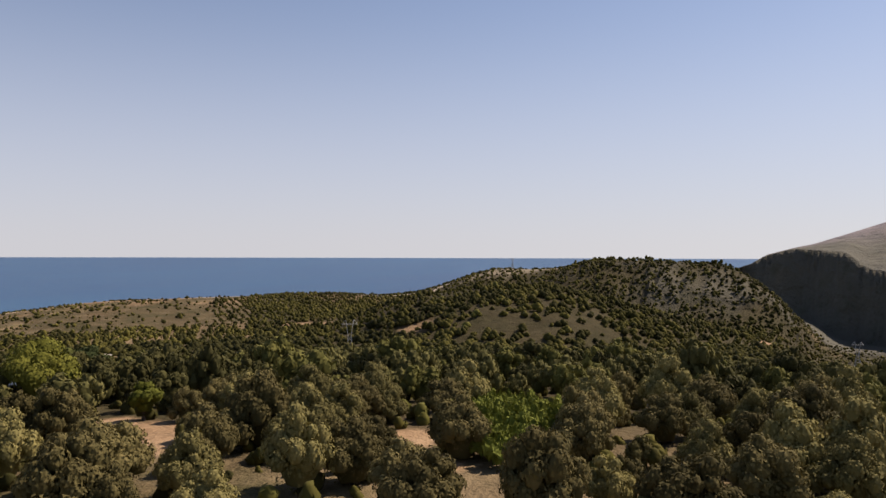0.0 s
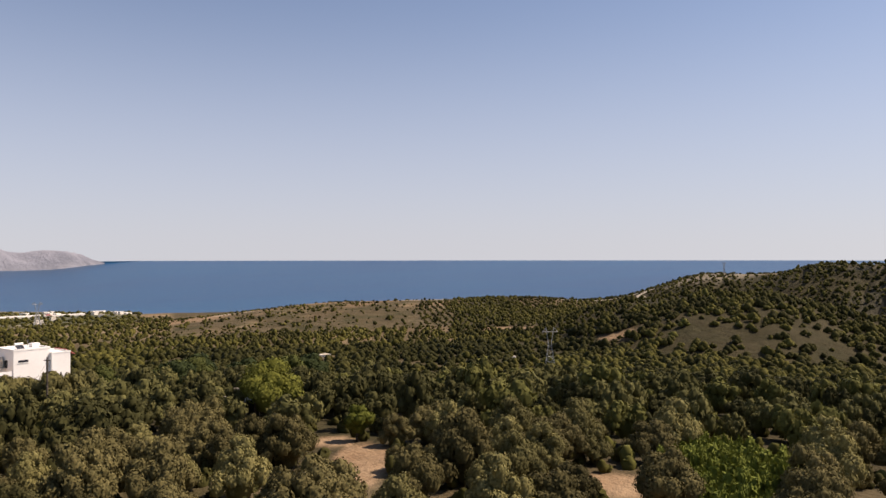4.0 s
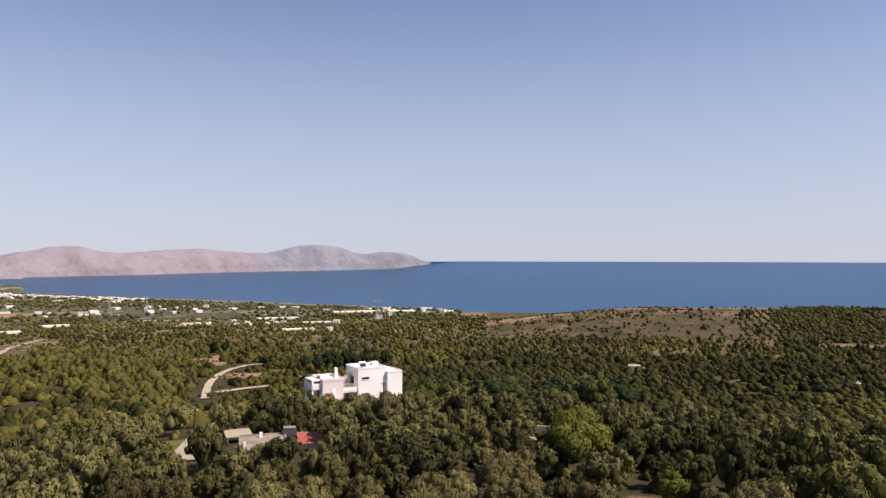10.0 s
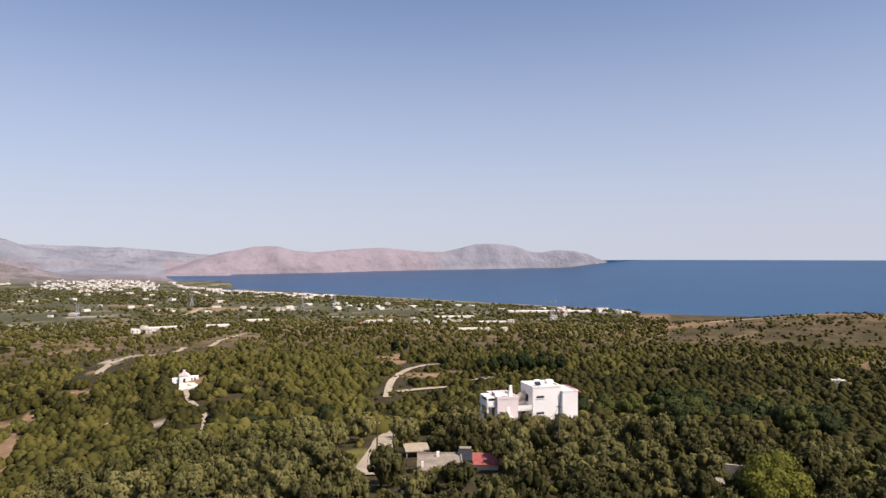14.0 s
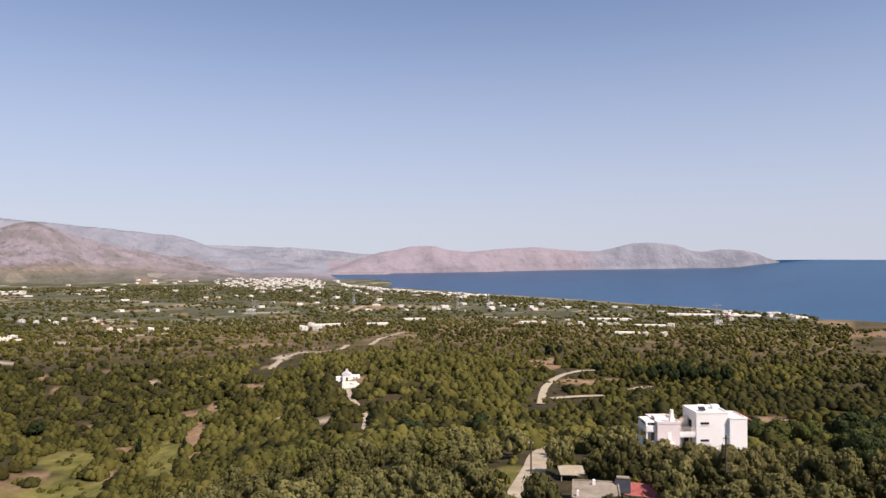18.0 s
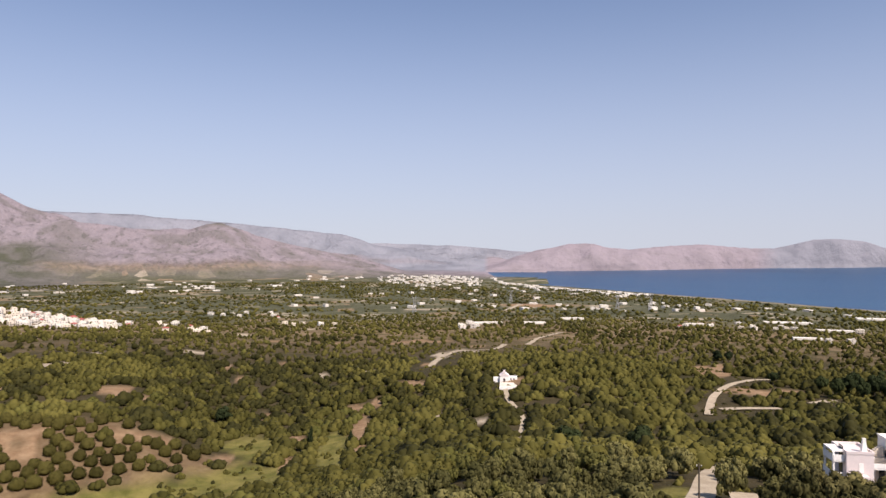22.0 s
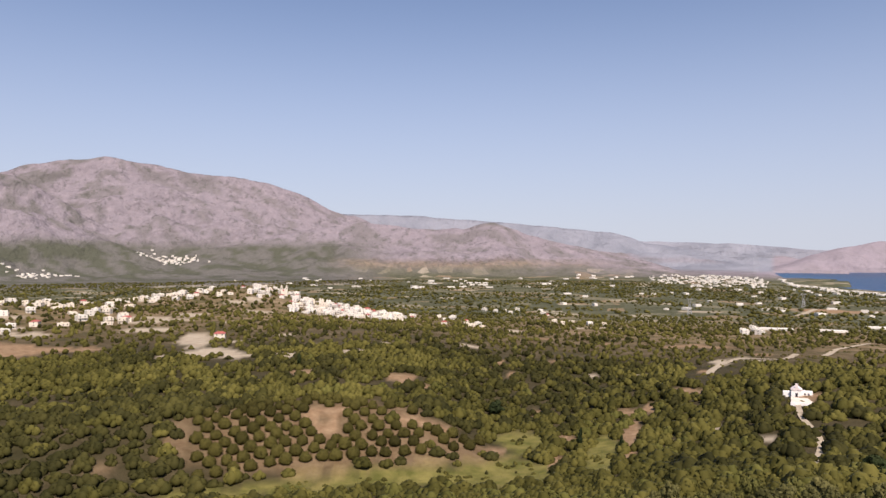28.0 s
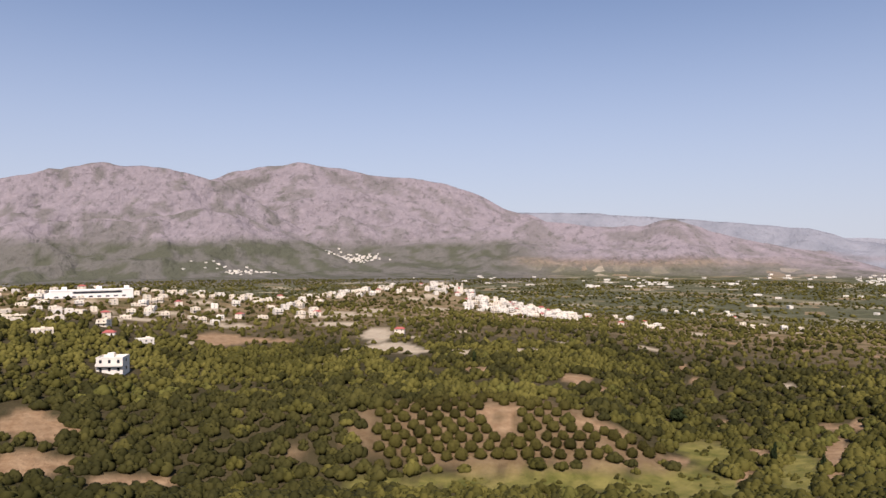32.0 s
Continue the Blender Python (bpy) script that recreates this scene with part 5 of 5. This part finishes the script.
part("roof", block(-2.0, 2.0, -2.4, 2.8, -0.1, 0.0), ROAD, shed, "pale corrugated sheet")
for x in (-1.8, 1.8):
    for y in (-2.2, 2.6):
        part("post", block(x - 0.07, x + 0.07, y - 0.07, y + 0.07, -3, -0.1), STEEL, shed)
tank = house_frame("water_tank", 5.64, 89.5, float(land(89.5, 5.64)), 0, "small white water tank among the trees", "tank")
bm = bmesh.new()
bmesh.ops.create_cone(bm, cap_ends=True, segments=18, radius1=0.6, radius2=0.6, depth=1.3, matrix=Matrix.Translation((0, 0, 0.5)))
part("body", bm, WHITE, tank)
barn = house_frame("barn", -18.6, 87, 121.2, -22, "low shed with a flat grey concrete roof among olives", "shed")
part("wall", block(-2.2, 1.6, 0, 3.8, -5, -0.2), CREAM, barn)
part("roof", block(-2.4, 1.8, -0.2, 4.0, -0.2, 0.0), CONCRETE, barn)
part("wall", block(1.6, 3.0, -0.3, 3, -5, 0.2), DARK, barn, "dark lean-to")
part("roof", block(1.5, 3.1, -0.4, 3.1, 0.2, 0.3), STEEL, barn, "grey sheet roof of the lean-to")
part("door", block(-1.2, 0.0, -0.05, 0.1, -3.4, -1.3), DARK, barn)
annex = house_frame("garden_wall", -19.3, 99, 120.5, -18, "pale low wall behind the shed", "wall")
part("wall", block(-2.0, 2.0, 0, 0.4, -4, 0.2), CONCRETE, annex)

# ---- chapel ----
ch = house_frame("chapel", 23.1, 392, float(land(392, 23.1)), 24, "small white chapel with a bell gable on a paved terrace", "chapel")
ch.matrix_world = ch.matrix_world @ Matrix.Scale(0.74, 4)
part("wall", block(-3.2, 3.2, 0, 9, -1, 4.1), WHITE, ch)
bm = bmesh.new()
vs = [bm.verts.new(v) for v in ((-3.5, -0.3, 4.2), (3.5, -0.3, 4.2), (0, -0.3, 6.4), (-3.5, 9.3, 4.2), (3.5, 9.3, 4.2), (0, 9.3, 6.4))]
for f in ((0, 1, 2), (3, 5, 4), (0, 2, 5, 3), (1, 4, 5, 2), (0, 3, 4, 1)):
    bm.faces.new([vs[i] for i in f])
part("roof", bm, PINK, ch, "pale pink pitched roof")
part("bell_gable", block(-0.8, 0.8, -0.35, 0.35, 5.2, 8.6), PINK, ch)
part("door", block(-0.7, 0.7, -0.06, 0.1, 0, 2.4), DARK, ch)
part("wing", block(3.2, 9.5, 1.5, 6.5, -1, 3.4), WHITE, ch)
part("wing", block(-8.0, -3.2, 2.0, 5.5, -1, 2.6), WHITE, ch)
for x in (4.4, 6.6):
    part("window", block(x, x + 1.0, 1.44, 1.56, 1.1, 2.3), DARK, ch)
court = house_frame("courtyard", 22.7, 379, float(land(379, 22.7)) + 0.5, 24, "pale paved forecourt of the chapel", "courtyard")
part("paving", block(-5, 6, -7, 8, -2.5, 0.0), CREAM, court, "pale limewashed paving")
part("kerb", block(-5.2, 6.2, -7.3, -7.0, -2.5, 0.5), WHITE, court)


# ---- houses of the villages ----


def dwelling(w, d, storeys, wall, roofed, seed):
    """A house with parapet or tiled roof, windows with sills and a door; its front looks to -y."""
    rnd = random.Random(seed)
    h = 2.8 * storeys
    top = new("house")
    part("wall", block(-w / 2, w / 2, -d / 2, d / 2, -4, h), wall, top)
    bm = bmesh.new()
    if roofed:
        vs = [bm.verts.new(v) for v in ((-w / 2 - 0.4, -d / 2 - 0.4, h), (w / 2 + 0.4, -d / 2 - 0.4, h), (w / 2 + 0.4, d / 2 + 0.4, h), (-w / 2 - 0.4, d / 2 + 0.4, h), (-w / 4, 0, h + 1.9), (w / 4, 0, h + 1.9))]
        for f in ((0, 1, 5, 4), (1, 2, 5), (2, 3, 4, 5), (3, 0, 4), (3, 2, 1, 0)):
            bm.faces.new([vs[i] for i in f])
        part("roof", bm, TERRACOTTA, top, "terracotta hipped roof")
    else:
        slab_roof(bm, -w / 2 - 0.05, w / 2 + 0.05, -d / 2 - 0.05, d / 2 + 0.05, h, 0.25, 0.6)
        part("parapet", bm, wall, top)
        sx = rnd.uniform(-w / 4, w / 4)
        part("stair_head", block(sx - 1.3, sx + 1.3, d / 2 - 3, d / 2 - 0.4, h, h + 1.5), wall, top)
    for s in range(storeys):
        for k in range(max(2, int(w / 3.4))):
            x = -w / 2 + (k + 0.5) * w / max(2, int(w / 3.4))
            tall = s == 0 and k == 0
            part("door" if tall else "window", block(x - 0.55, x + 0.55, -d / 2 - 0.05, -d / 2 + 0.1, 3 * s + (0 if tall else 0.9), 3 * s + 2.2), DARK, top)
        part("window", block(-w / 2 - 0.05, -w / 2 + 0.1, -0.6, 0.6, 3 * s + 0.9, 3 * s + 2.2), DARK, top)
        part("window", block(w / 2 - 0.1, w / 2 + 0.05, -0.6, 0.6, 3 * s + 0.9, 3 * s + 2.2), DARK, top)
    if storeys > 1 and not roofed:
        part("balcony", block(-w / 2, w / 2, -d / 2 - 1.3, -d / 2, 2.8, 3.0), wall, top)
        part("balustrade", block(-w / 2, w / 2, -d / 2 - 1.3, -d / 2 - 1.2, 3.0, 3.8), wall, top)
    return top


MODELS = {
    "white": [dwelling(9, 8, 2, LIMEWASH, False, 1), dwelling(12, 8, 1, LIMEWASH, False, 2), dwelling(8, 8, 2, LIMEWASH, False, 3), dwelling(11, 9, 2, LIMEWASH, False, 4), dwelling(9, 8, 1, LIMEWASH, True, 5)],
    "cream": [dwelling(9, 8, 2, CREAM, False, 6), dwelling(12, 9, 1, CREAM, False, 7), dwelling(10, 9, 2, LIMEWASH, False, 8), dwelling(10, 9, 2, CREAM, True, 9), dwelling(14, 9, 1, CREAM, False, 10)],
}
WORDS = {"white": ["white two-storey house with a roof parapet", "long low white house with a flat roof", "narrow white two-storey house", "broad white house with a balcony", "low white house with a tiled roof"],
         "cream": ["cream two-storey house with a flat roof", "long low cream house with a flat roof", "white two-storey village house", "cream house with a terracotta roof", "long cream single-storey building"]}
for a0, r0, paint in SITES:
    k = dice.choice([0, 0, 0, 1, 1, 2, 2, 2, 4] if paint == "cream" else [0, 0, 1, 1, 2, 2, 3, 3, 3]) if dice.random() < 0.93 else (3 if paint == "cream" else 4)
    ob = copy_thing(MODELS[paint][k], Matrix.Translation(on_land(r0, a0)) @ Matrix.Rotation(radians(a0 + dice.choice([0, 15, -20, 70, 100, -75]) + dice.uniform(-8, 8)), 4, "Z") @ Matrix.Scale(dice.uniform(0.7, 0.95), 4))
    tagged(ob, WORDS[paint][k], "house", "village houses")
ob = copy_thing(MODELS["white"][3], Matrix.Translation(on_land(447, 87.6)) @ Matrix.Rotation(radians(70), 4, "Z"))
ob.scale = (1.3, 1.3, 1.45)
tagged(ob, "white two-storey villa with balconies above the groves", "house")
for a0, r0, turn, paint, k, label in ((85.6, 540, 100, "white", 1, "low white house with a dark shaded side"), (88.0, 548, 80, "white", 4, "white house with a red tiled roof"), (92.2, 530, 95, "cream", 4, "long low cream house"),
                                      (88.4, 600, 60, "cream", 0, "cream house with shaded verandas"), (66.6, 640, 60, "cream", 3, "cream house beside the quarry"), (-25.5, 485, -20, "cream", 4, "red-roofed house in the scrub"),
                                      (-40.4, 450, -40, "white", 1, "low pale shed in the groves")):
    ob = copy_thing(MODELS[paint][k], Matrix.Translation(on_land(r0, a0)) @ Matrix.Rotation(radians(turn), 4, "Z") @ Matrix.Scale(0.55 if a0 < 0 else 0.9, 4))
    tagged(ob, label, "house")
for models in MODELS.values():
    for ob in models:
        for child in list(ob.children):
            bpy.data.objects.remove(child)
        bpy.data.objects.remove(ob)

hotel = house_frame("school", 89.3, 890, float(land(890, 89.3)), 96, "long white two-storey public building with a dark window band", "building")
part("wall", block(-42, 42, 0, 16, -6, 8.5), WHITE, hotel)
part("window_band", block(-20, 30, -0.08, 0.2, 5.2, 7.6), DARK, hotel)
part("parapet", block(-42.3, 42.3, -0.3, 16.3, 8.5, 9.3), WHITE, hotel)
part("wing", block(-62, -42, 2, 14, -6, 6), WHITE, hotel)
for k in range(9):
    part("window", block(-38 + 8.5 * k, -34 + 8.5 * k, -0.1, 0.2, 1.0, 2.6), DARK, hotel)
for k, x in enumerate((-30, 5, 34)):
    part("stair_head", block(x, x + 5, 9, 14, 9.3, 12.5), WHITE, hotel)

church = house_frame("church", 62.0, 1130, float(land(1130, 62.0)), 75, "cream church with two bell towers over the village", "church")
church.matrix_world = church.matrix_world @ Matrix.Scale(0.62, 4)
part("nave", block(-7, 7, 0, 22, -9, 11), CREAM, church)
for x in (-6.2, 6.2):
    t = part("tower", block(x - 2.2, x + 2.2, -2, 2.4, -5, 22), CREAM, church)
    part("belfry", block(x - 1.6, x + 1.6, -1.4, 1.8, 22, 26), CREAM, t)
    part("opening", block(x - 0.8, x + 0.8, -2.1, -1.9, 16, 20), DARK, t)
bm = bmesh.new()
bmesh.ops.create_uvsphere(bm, u_segments=16, v_segments=8, radius=4.5, matrix=Matrix.Translation((0, 14, 11)))
part("dome", bm, TERRACOTTA, church)

# ---- far town by the beach, sheds and greenhouses of the plain ----
rng = np.random.default_rng(77)


def far_blocks(name, sites, mat, label):
    """Tiny far buildings, box by box: bearing, distance, width, depth, height, turn."""
    vs, fs, n = [], [], 0
    base = np.array([(x, y, z) for z in (-0.6, 1) for x, y in ((-0.5, -0.5), (0.5, -0.5), (0.5, 0.5), (-0.5, 0.5))])
    q = np.array([(4, 5, 6, 7), (0, 1, 5, 4), (1, 2, 6, 5), (2, 3, 7, 6), (3, 0, 4, 7)])
    for a0, r0, w, d, h, turn in sites:
        shrink = float(draw_in(np.array(r0))) / r0
        p = base * np.array([w, d, h]) * shrink
        c, s = math.cos(turn), math.sin(turn)
        p = np.stack([p[:, 0] * c - p[:, 1] * s, p[:, 0] * s + p[:, 1] * c, p[:, 2]], -1)
        vs.append(p + np.array(on_land(r0, a0)))
        fs.append(q + n)
        n += 8
    return tagged(new(name, mesh_from(name, np.concatenate(vs), np.concatenate(fs), mat, False)), label, "buildings", kind="stuff")


def strew(n, a0, a1, r0, r1, size, near_shore=False):
    out = []
    while len(out) < n:
        a, r = rng.uniform(a0, a1), rng.uniform(r0, r1)
        if near_shore:
            r = float(shore(a)) - abs(rng.normal(0, 1)) * 160 - 50
        if 3 < float(land(r, a)) < 45 or r > 3200:
            w = rng.uniform(*size)
            out.append((a, r, w, w * rng.uniform(0.5, 1.1), rng.uniform(3, 6.5), rng.uniform(0, 3.1)))
    return out


far_blocks("far_town", strew(170, 25.5, 33.5, 3000, 4400, (6, 17)) + strew(110, 25.0, 30.5, 2700, 4200, (6, 15)) + strew(150, 12, 24.5, 2000, 4000, (8, 24), True) + strew(14, 34, 40, 3300, 4200, (8, 22)), LIMEWASH, "white seaside town strung along the bay")
far_blocks("plain_buildings", strew(34, -11, 12, 1500, 1950, (8, 18)) + strew(40, 12, 40, 1500, 3000, (8, 20)) + strew(40, 40, 66, 2400, 3600, (10, 26)), LIMEWASH, "scattered white farmhouses of the plain")
far_blocks("hill_village", [(rng.normal(70.8, 1.1), rng.normal(4560, 70), rng.uniform(9, 18), 9, rng.uniform(4, 7), rng.uniform(0, 3)) for _ in range(110)] + [(rng.normal(79.5, 1.3), rng.normal(3900, 45), rng.uniform(9, 16), 9, rng.uniform(3, 6), rng.uniform(0, 3)) for _ in range(50)], LIMEWASH, "white villages at the foot of the mountain")
far_blocks("greenhouses", [(a, r, w, w * 0.35, 3.0, radians(a + 8)) for a, r, w in ((46.8, 2950, 90), (-0.5, 1120, 45), (2.5, 1290, 70), (1.2, 900, 30), (8.8, 1170, 26), (-3.5, 1500, 90), (-7, 1540, 70), (18, 1250, 40), (24.6, 1080, 44), (21, 1090, 36))], LIMEWASH, "long pale plastic greenhouses")

# ---- pylons and poles ----


def pylon(az, R, height, spread, label):
    """A lattice mast: four legs, cross bracing and two arms."""
    top = tagged(new("power_pylon"), label, "pylon", "power pylons")
    shrink = float(draw_in(np.array(float(R)))) / R
    top.matrix_world = Matrix.Translation(on_land(R, az)) @ Matrix.Rotation(radians(az + 8), 4, "Z") @ Matrix.Scale(shrink, 4)
    thick = max(0.09, R * 0.00026)

    def bar(bm, p, q, t=thick):
        p, q = Vector(p), Vector(q)
        m = Matrix.Translation((p + q) / 2) @ (q - p).to_track_quat("Z", "Y").to_matrix().to_4x4()
        bmesh.ops.create_cone(bm, cap_ends=True, segments=4, radius1=t, radius2=t, depth=(q - p).length, matrix=m)

    w0, waist, hw = spread, spread * 0.28, height * 0.62
    for sx in (-1, 1):
        for sy in (-1, 1):
            bm = bmesh.new()
            bar(bm, (sx * w0, sy * w0, -1), (sx * waist, sy * waist, hw))
            bar(bm, (sx * waist, sy * waist, hw), (sx * spread * 0.75, sy * waist * 0.6, height))
            part("leg", bm, STEEL, top)
    def brace(p, q):
        bm = bmesh.new()
        bar(bm, p, q, thick * 0.6)
        part("brace", bm, STEEL, top)

    for k in range(5):
        z0, z1 = hw * k / 5, hw * (k + 1) / 5
        a, b = w0 + (waist - w0) * k / 5, w0 + (waist - w0) * (k + 1) / 5
        for s in (-1, 1):
            brace((-a, s * a, z0), (b, s * b, z1))
            brace((a, s * a, z0), (-b, s * b, z1))
            brace((s * a, -a, z0), (s * b, b, z1))
    bm = bmesh.new()
    for s in (-1, 1):
        bar(bm, (-spread * 1.5, s * waist * 0.5, height * 0.9), (spread * 1.5, s * waist * 0.5, height * 0.9))
        bar(bm, (s * spread * 0.75, 0, height), (s * spread * 1.5, 0, height * 0.9))
    part("crossarm", bm, STEEL, top)


pylon(-43.4, 400, 24, 2.9, "steel lattice pylon standing in the olive groves")
pylon(-5.3, 1190, 36, 4.5, "steel lattice pylon on the plain")
pylon(-81.0, 420, 16, 1.8, "steel lattice pylon by the gorge")
pylon(-56.4, 1010, 15, 1.5, "small steel mast on the hilltop")
for a0, r0 in ((14.5, 1560), (22.8, 1800), (12, 1750), (30.5, 1450)):
    pylon(a0, r0, 32, 4, "steel lattice pylon of the line over the plain")
for a0, r0, h, label in ((-6.1, 112, 8.8, "weathered wooden power pole before the white house"), (-20.3, 84, 6.5, "wooden power pole beside the concrete-roofed shed"), (8.1, 121, 5.6, "wooden pole by the lane")):
    pole = tagged(new("power_pole"), label, "pole", "wooden power poles")
    pole.matrix_world = Matrix.Translation(on_land(r0, a0))
    bm = bmesh.new()
    bmesh.ops.create_cone(bm, cap_ends=True, segments=8, radius1=0.16, radius2=0.11, depth=h + 0.6, matrix=Matrix.Translation((0, 0, h / 2 - 0.3)))
    part("post", bm, BARK, pole)
    part("crossarm", block(-0.4, 0.4, -0.04, 0.04, h - 0.5, h - 0.38), BARK, pole)
    for x in (-0.32, 0.32):
        part("insulator", block(x - 0.05, x + 0.05, -0.05, 0.05, h - 0.38, h - 0.15), WHITE, pole)

# slack cable from the pole to the white house
tip, wall_end = on_land(112, -6.1, 8.5), Vector(way_of([(-4.9, 128.6)])[0] + (119.2,))
bm = bmesh.new()
ring = []
for k in range(13):
    t = k / 12
    c = tip.lerp(wall_end, t) - Vector((0, 0, 1.1 * 4 * t * (1 - t)))
    ring.append([bm.verts.new(c + Vector((0, 0.022 * math.cos(q * 2.094), 0.022 * math.sin(q * 2.094)))) for q in range(3)])
for lo, hi in zip(ring[:-1], ring[1:]):
    for q in range(3):
        bm.faces.new((lo[q], lo[(q + 1) % 3], hi[(q + 1) % 3], hi[q]))
cable = tagged(new("power_cable"), "thin dark cable slung from the pole to the white house", "cable")
part("wire", bm, BARK, cable)
